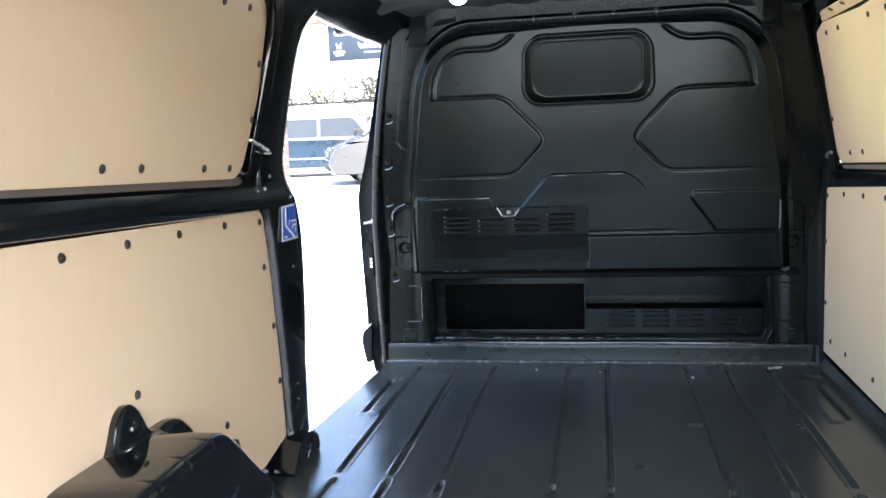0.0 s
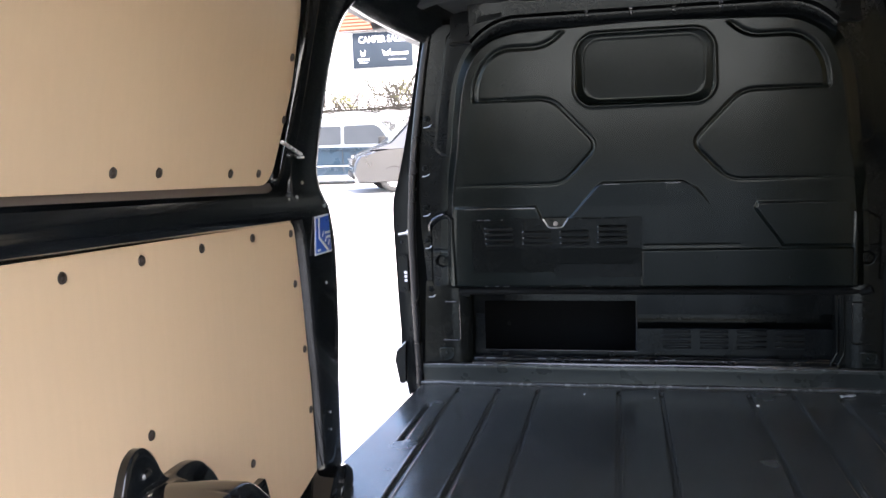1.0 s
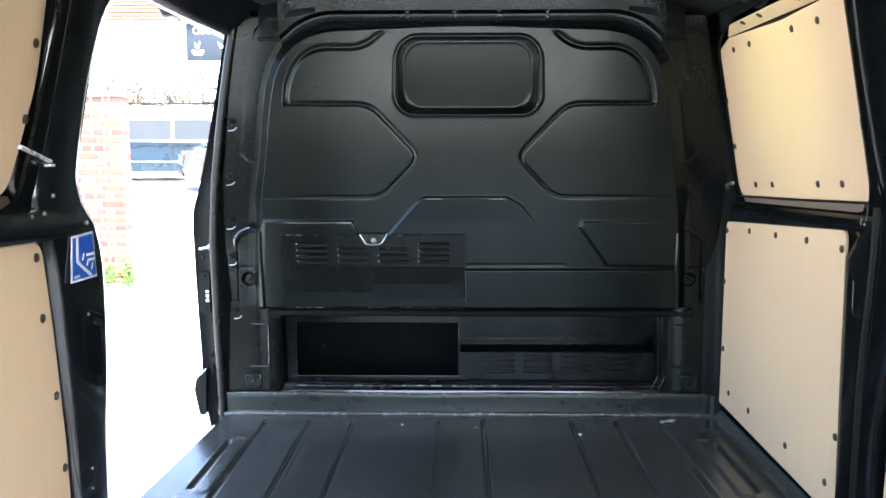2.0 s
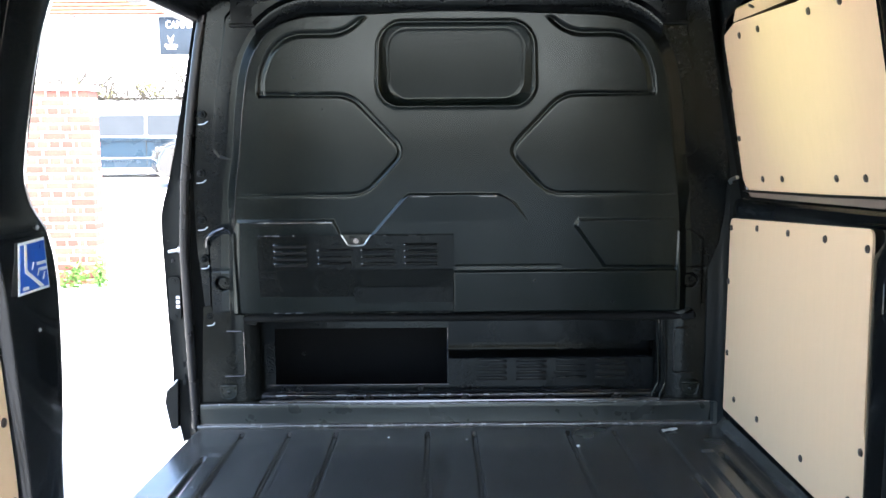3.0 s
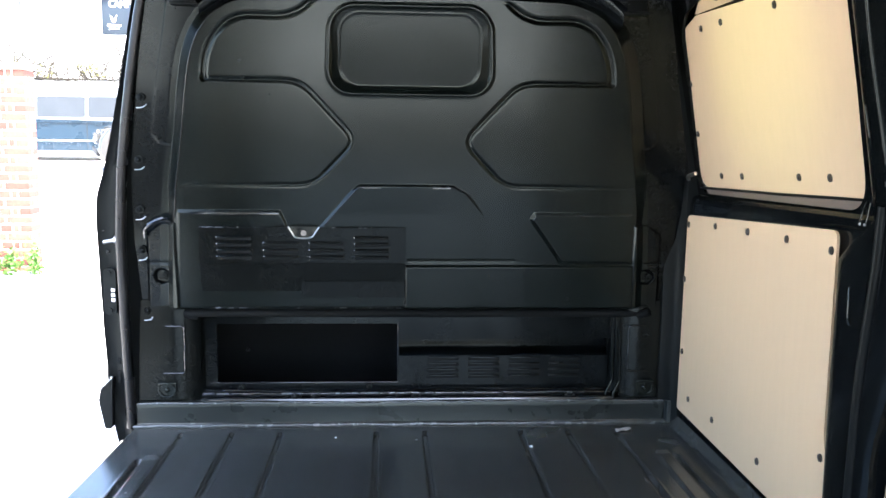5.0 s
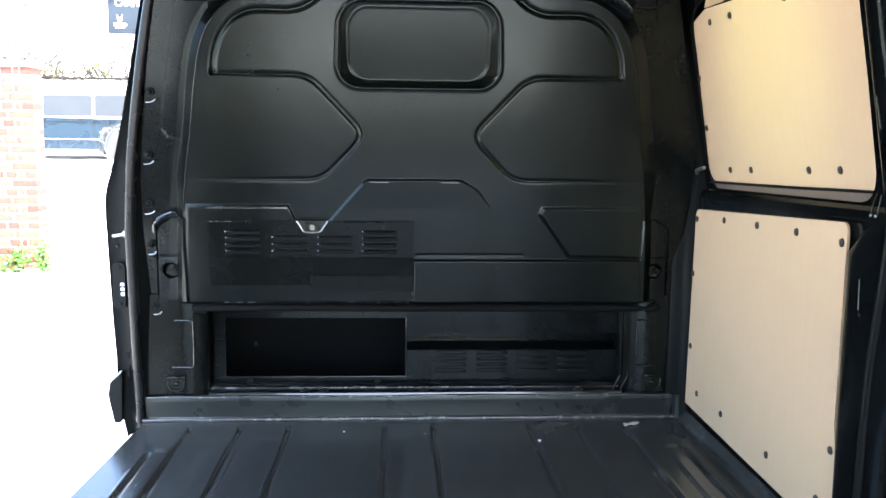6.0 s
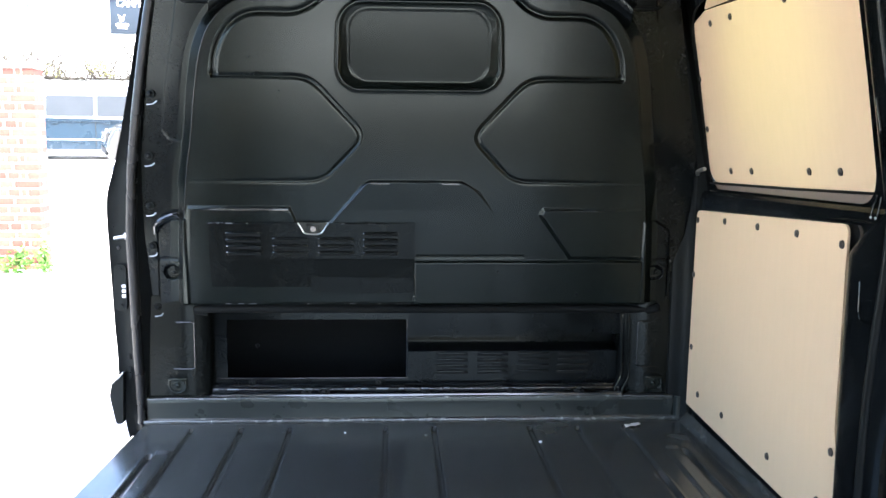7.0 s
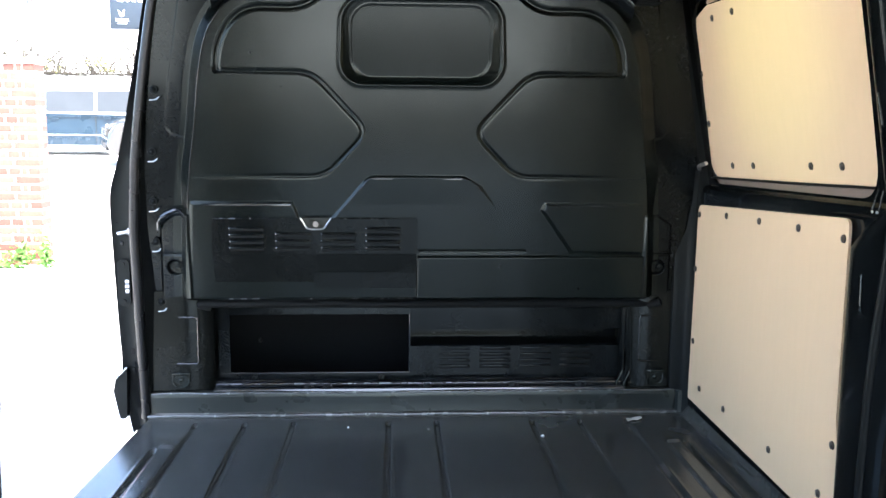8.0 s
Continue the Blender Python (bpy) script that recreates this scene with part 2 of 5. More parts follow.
def sheet(bm, outline, holes, place, depth):
    """A flat cut sheet: outline and holes in two coordinates, laid into space by place(u, v), thickened by the vector depth."""
    edges = []
    for loop in (outline, *holes):
        vs = [bm.verts.new(place(*p)) for p in loop]
        edges += [bm.edges.new((vs[k], vs[(k + 1) % len(vs)])) for k in range(len(vs))]
    filled = bmesh.ops.triangle_fill(bm, use_beauty=True, use_dissolve=False, edges=edges)
    faces = [g for g in filled["geom"] if isinstance(g, bmesh.types.BMFace)]
    ext = bmesh.ops.extrude_face_region(bm, geom=faces, use_keep_orig=True)
    bmesh.ops.translate(bm, verts=[g for g in ext["geom"] if isinstance(g, bmesh.types.BMVert)], vec=depth)
    return bm


def extruded(bm, profile, axis, a, b, steps=1, bend=None):
    """A closed profile drawn along an axis from a to b. axis 'x': profile in (y, z); 'y': (x, z); 'z': (x, y)."""
    put = {"x": lambda t, p: (t, p[0], p[1]), "y": lambda t, p: (p[0], t, p[1]), "z": lambda t, p: (p[0], p[1], t)}[axis]
    rings = []
    for k in range(steps + 1):
        t = a + (b - a) * k / steps
        ring = []
        for p in profile:
            v = Vector(put(t, p))
            ring.append(bm.verts.new(bend(t, v) if bend else v))
        rings.append(ring)
    n = len(profile)
    for r0, r1 in zip(rings, rings[1:]):
        for k in range(n):
            bm.faces.new((r0[k], r0[(k + 1) % n], r1[(k + 1) % n], r1[k]))
    bm.faces.new(rings[0]), bm.faces.new(rings[-1])
    return bm


def relief(name, us, vs, place, mat, parent=None, label=""):
    """A fine grid of points place(U, V) as one smooth mesh."""
    U, V = np.meshgrid(us, vs)
    X, Y, Z = place(U, V)
    co = np.stack([X, Y, Z], -1).reshape(-1, 3)
    nu, nv = len(us), len(vs)
    i = np.arange(nu * nv).reshape(nv, nu)
    quads = np.stack([i[:-1, :-1], i[:-1, 1:], i[1:, 1:], i[1:, :-1]], -1).reshape(-1, 4)
    me = bpy.data.meshes.new(name)
    me.from_pydata(co.tolist(), [], quads.tolist())
    me.materials.append(mat)
    me.polygons.foreach_set("use_smooth", [True] * len(me.polygons))
    ob = new(name, me)
    if parent:
        ob.parent = parent
    if label:
        ob["label"] = label
    return ob


def step(d, w):
    """1 inside (d < 0), 0 outside, over the width w."""
    f = np.clip(0.5 - d / w, 0, 1)
    return f * f * (3 - 2 * f)


def to_line(U, V, pts):
    best = np.full(U.shape, 9.0)
    for (ax, ay), (bx, by) in zip(pts, pts[1:]):
        dx, dy = bx - ax, by - ay
        f = np.clip(((U - ax) * dx + (V - ay) * dy) / (dx * dx + dy * dy + 1e-12), 0, 1)
        best = np.minimum(best, np.hypot(U - ax - f * dx, V - ay - f * dy))
    return best


def smooth_path(pts, radius):
    if len(pts) < 3:
        return pts
    out = [pts[0]]
    for a, p, b in zip(pts, pts[1:], pts[2:]):
        a, p, b = Vector(a), Vector(p), Vector(b)
        u, w = a - p, b - p
        c = min(radius, u.length * 0.49, w.length * 0.49)
        p0, p1 = p + u.normalized() * c, p + w.normalized() * c
        out += [tuple((1 - f) ** 2 * p0 + 2 * f * (1 - f) * p + f * f * p1) for f in (0, 0.25, 0.5, 0.75, 1)]
    return out + [pts[-1]]


def smooth3(pts, n):
    """A path with points put between by a Catmull curve."""
    p = [Vector(q) for q in pts]
    out = []
    for i in range(len(p) - 1):
        a, b, c, d = p[max(0, i - 1)], p[i], p[i + 1], p[min(len(p) - 1, i + 2)]
        for k in range(n):
            t = k / n
            out.append(0.5 * ((2 * b) + (c - a) * t + (2 * a - 5 * b + 4 * c - d) * t * t + (3 * b - a - 3 * c + d) * t ** 3))
    return out + [p[-1]]


def rbox(U, V, cu, cv, hu, hv, r):
    qx, qy = np.abs(U - cu) - hu + r, np.abs(V - cv) - hv + r
    return np.hypot(np.maximum(qx, 0), np.maximum(qy, 0)) + np.minimum(np.maximum(qx, qy), 0) - r


def inside(U, V, poly):
    """Signed distance to a polygon."""
    d = to_line(U, V, list(poly) + [poly[0]])
    c = np.zeros(U.shape, bool)
    n = len(poly)
    for i in range(n):
        (ax, ay), (bx, by) = poly[i], poly[(i + 1) % n]
        if ay == by:
            continue
        c ^= ((ay > V) != (by > V)) & (U < (bx - ax) * (V - ay) / (by - ay) + ax)
    return np.where(c, -d, d)


# ---- outdoor ground ----
def ground_z(y):
    return -0.55 + 0.0295 * (y + 2.0)


def ground_sheet():
    def place(U, V):
        return U, V, ground_z(V) + 0.006 * np.sin(U * 1.7) * np.sin(V * 1.3) * (np.abs(V) < 40)
    us = np.concatenate([[-400, -120, -50], np.linspace(-25, 15, 81), [40, 120, 400]])
    vs = np.concatenate([[-300, -80, -30], np.linspace(-12, 30, 85), [60, 150, 500]])
    g = relief("ground", us, vs, place, ASPHALT)
    tagged(g, "sunlit pale concrete yard sloping gently up", "ground", kind="structure")


ground_sheet()


# unseen dark ground, added to darken what the bulkhead reflects
def make_dark_lane():
    def place(U, V):
        return U, V, ground_z(V) + 0.012
    r = relief("road", np.linspace(-30, 30, 31), np.linspace(-7.6, -2.9, 18), place, TARMAC)
    tagged(r, "unseen dark lane added to darken the bulkhead reflections", "road", kind="structure")


make_dark_lane()


# ---- van: load floor ----
RIBS = [-0.70, -0.548, -0.40, -0.105, 0.045, 0.345, 0.495, 0.645]


def channel(U, V, pts, half):
    """A pressed channel with a flat floor, sloping sides and a slightly raised lip."""
    r = to_line(U, V, pts)
    return step(r - 0.62 * half, 0.75 * half) - 0.10 * np.exp(-((r - 1.25 * half) / (0.3 * half)) ** 2)


def floor_height(U, V):
    h = np.zeros(U.shape)
    for x in RIBS:
        for y0, y1 in ((-0.075, -1.195), (-1.255, -2.42)):
            h -= 0.0095 * channel(U, V, [(x, y0), (x, y1)], 0.0115)
    for s in (-1, 1):
        h -= 0.0100 * channel(U, V, [(s * 0.768, -0.285), (s * 0.772, -0.66)], 0.0120)
        h += 0.0050 * step(rbox(U, V, s * 0.736, -0.478, 0.022, 0.225, 0.020), 0.016)
        h += 0.0060 * step(rbox(U, V, s * 0.736, -0.262, 0.020, 0.012, 0.010), 0.014)
    return h


def step_edge(y):
    """The mat's free edge along the sliding door's step."""
    return np.interp(y, [-1.05, -0.54, -0.05], [-0.905, -0.877, -0.855])


def make_floor():
    def place(U, V):
        h = floor_height(U, V)
        # the mat turns up against the bulkhead and the right-hand wall
        f = np.clip((V + 0.022) / 0.022, 0, 1)
        h = h + 0.012 * f * f
        g = np.clip((U - 0.835) / 0.022, 0, 1)
        h = h + 0.036 * g * g
        return np.maximum(U, step_edge(V)), V, h
    us = np.linspace(-0.905, 0.857, 760)
    vs = np.linspace(-2.62, 0.0, 330)
    floor = relief("floor", us, vs, place, RUBBER)
    tagged(floor, "black ribbed rubber load floor mat, dusty with scuffs", "floor", kind="structure")
    # same mat rubber, coloured darker as shade on its upright faces
    lip = [(-0.004, 0.006), (0.002, 0.010), (0.003, 0.016), (0.000, 0.060), (0.000, 0.066), (0.002, 0.073), (0.008, 0.077), (0.030, 0.077), (0.030, -0.03), (-0.004, -0.03)]
    part("mat_upstand", extruded(bmesh.new(), lip, "x", -0.862, 0.845, 60, lambda t, v: v + Vector((0, 0, 0.0015 * math.sin(t * 9) * (v.z > 0.04)))), SHADED_RUBBER, floor)
    # lighter, shinier beads draw the bright highlight lines of the mat's edges
    for y, z, r in ((-0.010, 0.006, 0.0055), (0.004, 0.0745, 0.0035)):
        bead = bmesh.new()
        tube(bead, [(x, y + 0.001 * math.sin(x * 23), z + 0.0008 * math.sin(x * 31)) for x in np.linspace(-0.86, 0.83, 60)], r, 8)
        part("mat_bead", bead, BEAD_RUBBER, floor, "lighter shiny bead imitating the mat edge highlight")
    corner = [(0.825, -0.002), (0.832, -0.012), (0.845, -0.014), (0.852, -0.014), (0.852, 0.02), (0.825, 0.02)]
    part("mat_corner", extruded(bmesh.new(), corner, "z", 0.0, 0.076), SHADED_RUBBER, floor)
    under = bmesh.new()
    box(under, -0.845, 0.93, -2.66, 0.06, -0.12, -0.012)
    part("underfloor", under, DARK, floor)
    sill = bmesh.new()
    prof = [(-0.905, 0.0), (-0.915, -0.004), (-0.925, -0.02), (-0.93, -0.10), (-0.90, -0.10), (-0.895, -0.012)]
    extruded(sill, prof, "y", -0.99, -0.06, 16, lambda t, v: v + Vector((float(step_edge(t)) + 0.905, 0, 0)))
    part("door_sill", sill, PAINT, floor)


make_floor()


# ---- van: bulkhead ----
def bulk_y(z):
    return 0.013 - 0.137 * (z - 0.48)


MID = -0.008          # the pressing's own middle line
BORDER = smooth_path([(0.722, 0.05), (0.716, 0.40), (0.709, 0.54), (0.699, 0.68), (0.688, 0.78), (0.668, 0.89), (0.650, 1.03), (0.632, 1.13), (0.610, 1.19), (0.570, 1.246), (0.520, 1.278), (0.450, 1.296), (0.0, 1.312)], 0.03)
TOP_LINE = [(0.593, 1.077), (0.590, 1.115), (0.581, 1.147), (0.560, 1.193), (0.520, 1.232), (0.475, 1.248), (0.360, 1.247), (0.312, 1.265), (0.270, 1.303)]
SIDE_LINE = [(0.593, 1.070), (0.322, 1.069), (0.160, 0.898), (0.287, 0.766), (0.70, 0.763)]


def furrow(U, V, pts, radius, half=0.0060):
    """A narrow pressed line: a core with gently sloping lips on both sides."""
    r = to_line(U, V, smooth_path(pts, radius))
    return 0.76 * step(r - 0.62 * half, 0.75 * half) + 0.24 * np.clip((half + 0.0052 - r) / 0.0052, 0, 1)


def ramp(d, w):
    """1 inside, 0 outside, with a straight slope of width w."""
    return np.clip(0.5 - d / w, 0, 1)


def bulk_depth(U, V):
    U = U - MID
    edge = inside(U, V, [(-x, z) for x, z in BORDER] + [(x, z) for x, z in BORDER[::-1]])
    # sloping flank round the raised field
    wide = np.where(U < 0, np.interp(V, [0.66, 0.76], [0.022, 0.031]), np.interp(V, [0.66, 0.76], [0.030, 0.046]))
    f = np.clip((wide - edge) / wide, 0, 1)
    d = 0.034 * np.where(f < 0.9, f, 0.9 + 0.1 * (1 - ((1 - f) / 0.1) ** 2)) / 1.0
    inner = step(edge + 0.010, 0.016)
    for s in (-1, 1):
        d -= 0.0050 * inner * furrow(U, V, [(s * x, z) for x, z in TOP_LINE], 0.05, 0.0085)
        fade = np.where(V < 0.80, np.clip((0.72 - np.abs(U)) / 0.35, 0.35, 1) * 0.6, 1)
        d -= 0.0044 * inner * fade * furrow(U, V, [(s * x, z) for x, z in SIDE_LINE], 0.045)
    # the ends of both lines meet in a small round dimple
    for s in (-1, 1):
        d -= 0.0030 * step(np.hypot(U - s * 0.593, V - 1.074) - 0.009, 0.010)
    # blanked window: sloping reveal, wider at the sides, with a fine bead round the pane
    out = -rbox(U, V, 0.0, 1.157, 0.236 - 0.045 * (V - 1.10), 0.121, 0.068)
    inn = np.maximum(0, rbox(U, V, -0.002, 1.158, 0.203, 0.103, 0.060))
    g = np.clip(np.maximum(out, 0) / (np.maximum(out, 0) + inn + 1e-6), 0, 1)
    d -= (0.0040 + 0.062 * np.clip(1.262 - V, 0, 0.22)) * g * step(-out, 0.004)
    d += 0.0012 * np.exp(-(rbox(U, V, -0.002, 1.158, 0.203, 0.103, 0.060) / 0.0032) ** 2)
    d += 0.0022 * np.exp(-((out + 0.002) / 0.006) ** 2)
    # lower raised fields
    left = [(-0.75, 0.684), (-0.388, 0.684), (-0.378, 0.664), (-0.362, 0.622), (-0.352, 0.607), (-0.294, 0.607), (-0.278, 0.626), (-0.168, 0.752), (-0.148, 0.766), (0.13, 0.766), (0.18, 0.738), (0.24, 0.66), (0.24, 0.30), (-0.75, 0.30)]
    fade = np.clip((0.24 - U) / 0.20, 0, 1)
    d += np.interp(V, [0.60, 0.68, 0.76], [0.0052, 0.0052, 0.0085]) * inner * fade * ramp(inside(U, V, left), np.interp(V, [0.63, 0.67, 0.695, 0.71, 0.75, 0.762], [0.011, 0.011, 0.011, 0.012, 0.012, 0.008]) * np.where(U > -0.385, 0.6, 1))
    right = [(0.384, 0.682), (0.75, 0.682), (0.75, 0.528), (0.474, 0.528), (0.374, 0.665)]
    d += 0.0042 * inner * ramp(inside(U, V, right), 0.012)
    d -= 0.0022 * inner * furrow(U, V, [(0.0, 0.533), (0.325, 0.533)], 0.0, 0.003)
    d += 0.013 * inner * step(inside(U, V, [(-0.010, 0.518), (0.70, 0.518), (0.70, 0.2), (-0.010, 0.2)]), 0.008)
    # pillar plates, pockets and bolt dishes
    for s in (-1, 1):
        d -= 0.012 * step(np.hypot(U - s * 0.754, V - 0.478) - 0.022, 0.010)
        d += 0.009 * step(inside(U, V, [(s * 0.70, 0.35), (s * 0.80, 0.35), (s * 0.79, 0.615), (s * 0.745, 0.645), (s * 0.70, 0.645)]), 0.010)
        d -= 0.005 * furrow(U, V, [(s * 0.722, 0.520), (s * 0.80, 0.520)], 0.0, 0.005)
        d += 0.0035 * step(inside(U, V, [(s * 0.60, 1.40), (s * 0.690, 1.30), (s * 0.706, 1.21), (s * 0.740, 1.04), (s * 0.757, 0.91), (s * 0.738, 0.886), (s * 0.60, 0.86)]), 0.008) * np.clip((edge - 0.02) / 0.03, 0, 1)
    # lower edge turns under and curls away at its ends
    end = step(np.abs(U) - 0.752, 0.045)
    f = np.clip((0.386 - V) / 0.026, 0, 1)
    d -= (0.10 * f * f) * end
    return d


def make_bulkhead():
    b = thing("bulkhead", "black pressed steel bulkhead with swaged lines behind the cab", "bulkhead")

    def place(U, V):
        w = 0.845 - 0.20 * np.clip(V - 0.85, 0, 1)
        return np.clip(U, -w, w), bulk_y(V) - bulk_depth(U, V), V
    pressing = relief("pressing", np.linspace(-0.845, 0.845, 1000), np.linspace(0.352, 1.345, 610), place, SATIN, b)
    # the pillars either side get a low-sheen paint that keeps bright reflections off them
    pressing.data.materials.append(LOW_SHEEN)
    mids = np.empty(len(pressing.data.polygons) * 3)
    pressing.data.polygons.foreach_get("center", mids)
    mids = mids.reshape(-1, 3)
    out = inside(mids[:, 0] - MID, mids[:, 2], [(-x, z) for x, z in BORDER] + [(x, z) for x, z in BORDER[::-1]]) > 0.047
    pressing.data.polygons.foreach_set("material_index", out.astype(np.int32))
    # gloss bars added along the pressed edges to draw their highlights
    creases = [[(-0.274, 0.622), (-0.166, 0.744), (-0.148, 0.760), (-0.120, 0.761)], [(0.100, 0.761), (0.128, 0.761), (0.168, 0.742), (0.184, 0.722)],
               [(0.381, 0.660), (0.390, 0.676), (0.400, 0.678), (0.520, 0.678)]]
    creases.append([(0.001 - x, z) for x, z in BORDER if 0.66 < z < 1.25])
    for pts in creases:
        cr = bmesh.new()
        path = smooth3([(x + MID, bulk_y(z) - bulk_depth(np.array([[x + MID]]), np.array([[z]]))[0, 0] - 0.0004, z) for x, z in pts], 3)
        tube(cr, path, 0.0023, 10)
        part("glint_bar", cr, GLOSS, b)
    # flat gloss strips added on the level ledges, leaning back to catch sky glints
    for x0, x1, z, tall in ((-0.655, -0.392, 0.6785, 0.0068), (0.388, 0.640, 0.6770, 0.0036), (-0.142, -0.085, 0.7590, 0.0034), (0.070, 0.124, 0.7590, 0.0036)):
        ys = bulk_y(z) - max(bulk_depth(np.array([[x + MID]]), np.array([[z - 0.004]]))[0, 0] for x in np.linspace(x0, x1, 9)) - 0.0004
        face = [(ys + tall * math.tan(radians(a)) * k, z + tall * (k - 0.5)) for k, a in ((0.0, 0), (0.25, 3.0), (0.5, 4.5), (0.75, 5.5), (1.0, 7.0))]
        roll = bmesh.new()
        extruded(roll, face + [(ys + 0.012, z + 0.5 * tall + 0.001), (ys + 0.012, z - 0.5 * tall)], "x", x0 + MID, x1 + MID)
        part("glint_strip", roll, GLOSS, b)
    # louvred cover plate
    cover = bmesh.new()

    def cp(z, out):
        return bulk_y(z) - 0.042 - out
    prof = [(cp(0.638, 0.004), 0.638), (cp(0.527, 0.006), 0.527), (cp(0.524, 0.002), 0.524), (cp(0.378, -0.006), 0.378),
            (cp(0.378, -0.02), 0.378), (cp(0.638, -0.02), 0.638)]
    extruded(cover, prof, "x", -0.638, -0.018)
    cover_ob = part("cover_plate", cover, PLATE, b, "removable black louvred cover plate")
    # metal lines imitate the highlight along the plate's top edge
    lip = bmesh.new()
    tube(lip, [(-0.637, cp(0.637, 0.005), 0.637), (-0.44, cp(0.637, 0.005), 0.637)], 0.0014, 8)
    part("rim_glint", lip, BARE_AND_GLINT, cover_ob, "bright metal line standing in for an edge highlight")
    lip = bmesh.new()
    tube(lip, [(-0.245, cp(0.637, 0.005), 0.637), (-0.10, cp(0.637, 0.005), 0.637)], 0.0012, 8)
    part("rim_glint", lip, BARE_AND_GLINT, cover_ob, "bright metal line standing in for an edge highlight")
    lm = bmesh.new()
    lp = [(0.001, 0.007), (-0.0035, 0.0055), (-0.0065, 0.002), (-0.0070, -0.001), (-0.0055, -0.003), (0.001, -0.003)]
    rings = []
    for x in (-0.053, -0.051, -0.047, -0.040, -0.02, 0.02, 0.040, 0.047, 0.051, 0.053):
        k = (1 - abs(x / 0.0535) ** 6) ** 0.5
        rings.append([lm.verts.new((x, y * k if y < 0 else y, z * (0.5 + 0.5 * k))) for y, z in lp])
    for r0, r1 in zip(rings, rings[1:]):
        for k in range(len(lp)):
            lm.faces.new((r0[k], r0[(k + 1) % len(lp)], r1[(k + 1) % len(lp)], r1[k]))
    lm.faces.new(rings[0]), lm.faces.new(rings[-1])
    low_louvre = mesh_of("louvre", lm.copy(), LOW_SHEEN)
    # bright end faces stand in for light caught by the louvre ends
    for f in lm.faces:
        f.material_index = abs(f.calc_center_median().x) > 0.0500
    louvre = mesh_of("louvre", lm, PLATE)
    louvre.materials.append(BARE_AND_GLINT)
    gm = bmesh.new()
    box(gm, -0.050, 0.050, -0.0012, 0.002, -0.0085, -0.0025)
    gap_me = mesh_of("louvre_gap", gm, DARK, False)
    for x, zs in ((-0.533, (0.607, 0.587, 0.567, 0.547)), (-0.394, (0.590, 0.568, 0.547)), (-0.257, (0.590, 0.568, 0.547)), (-0.121, (0.607, 0.587, 0.567, 0.547))):
        for z in zs:
            shared("louvre", louvre, cover_ob, Matrix.Translation((x, cp(z, 0.006), z)) @ Matrix.Diagonal((1, 0.8, 0.75, 1)))
            shared("louvre_gap", gap_me, cover_ob, Matrix.Translation((x, cp(z, 0.006), z)))
    for x in (-0.625, -0.031):
        seam = bmesh.new()
        extruded(seam, [(cp(0.634, 0.0062), 0.634), (cp(0.53, 0.0078), 0.53), (cp(0.53, 0.0), 0.53), (cp(0.634, 0.0), 0.634)], "x", x - 0.011, x + 0.011)
        part("end_strip", seam, PLATE, cover_ob)
    # tilted pad added to imitate a lighter reflection on the plate
    pad = bmesh.new()
    sheet(pad, rounded([(-0.335, 0.418), (-0.020, 0.418), (-0.020, 0.468), (-0.335, 0.468)], 0.003), [], lambda u, v: (u, cp(v, 0.0035) - 0.012 * (0.468 - v), v), (0, 0.006, 0))
    part("reflection_pad", pad, PLATE, cover_ob)
    # bright metal dashes put in for glints along the lower edge
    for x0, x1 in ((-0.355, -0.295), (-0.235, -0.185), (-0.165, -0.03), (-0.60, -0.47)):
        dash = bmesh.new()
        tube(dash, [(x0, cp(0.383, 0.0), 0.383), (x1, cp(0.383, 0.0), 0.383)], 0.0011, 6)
        part("edge_dash", dash, BARE_AND_GLINT, cover_ob)
    for x, z, r in ((-0.262, 1.142, 0.0022), (-0.262, 1.113, 0.0026), (-0.251, 1.120, 0.0016)):
        chip = bmesh.new()
        disc(chip, (x, bulk_y(z) - 0.0345, z), (0, -1, 0), r, 0.0012, 7)
        part("paint_chip", chip, BARE_AND_GLINT, b, "tiny bare paint chip")
    knob = bmesh.new()
    ball(knob, (-0.532, 0.16, 0.206), 0.007)
    part("cab_knob", knob, TRIM, b)
    # catch at the top of the cover
    catch = bmesh.new()
    y = cp(0.622, 0.010)
    sheet(catch, rounded([(-0.372, 0.640), (-0.276, 0.640), (-0.302, 0.604), (-0.346, 0.604)], 0.006), [], lambda u, v: (u, y, v), (0, 0.02, 0))
    # the rim is steel to imitate highlights on black paint
    rim = bmesh.new()
    tube(rim, smooth3([(-0.370, y - 0.003, 0.640), (-0.358, y - 0.004, 0.622), (-0.346, y - 0.004, 0.607), (-0.304, y - 0.004, 0.607), (-0.290, y - 0.004, 0.622), (-0.278, y - 0.003, 0.640)], 3), 0.0021, 8)
    box(catch, -0.346, -0.302, y - 0.003, y, 0.630, 0.637, 0.001)
    catch_ob = part("catch", catch, PLATE, b, "black catch")
    part("catch_rim", rim, STEEL, catch_ob, "bright steel rim standing in for gloss highlights")
    screw = bmesh.new()
    disc(screw, (-0.324, y - 0.003, 0.621), (0, -1, 0), 0.0085, 0.006, 18)
    disc(screw, (-0.324, y - 0.007, 0.621), (0, -1, 0), 0.0045, 0.005, 6)
    part("screw", screw, GLOSS, catch_ob, "glossy screw head")
    for x in (-0.340, -0.306):
        tab = bmesh.new()
        box(tab, x - 0.004, x + 0.004, y - 0.0035, y, 0.612, 0.628, 0.001)
        part("tab", tab, PLATE, catch_ob)
    # lower back panel with an open foot space on the left
    lower = bmesh.new()
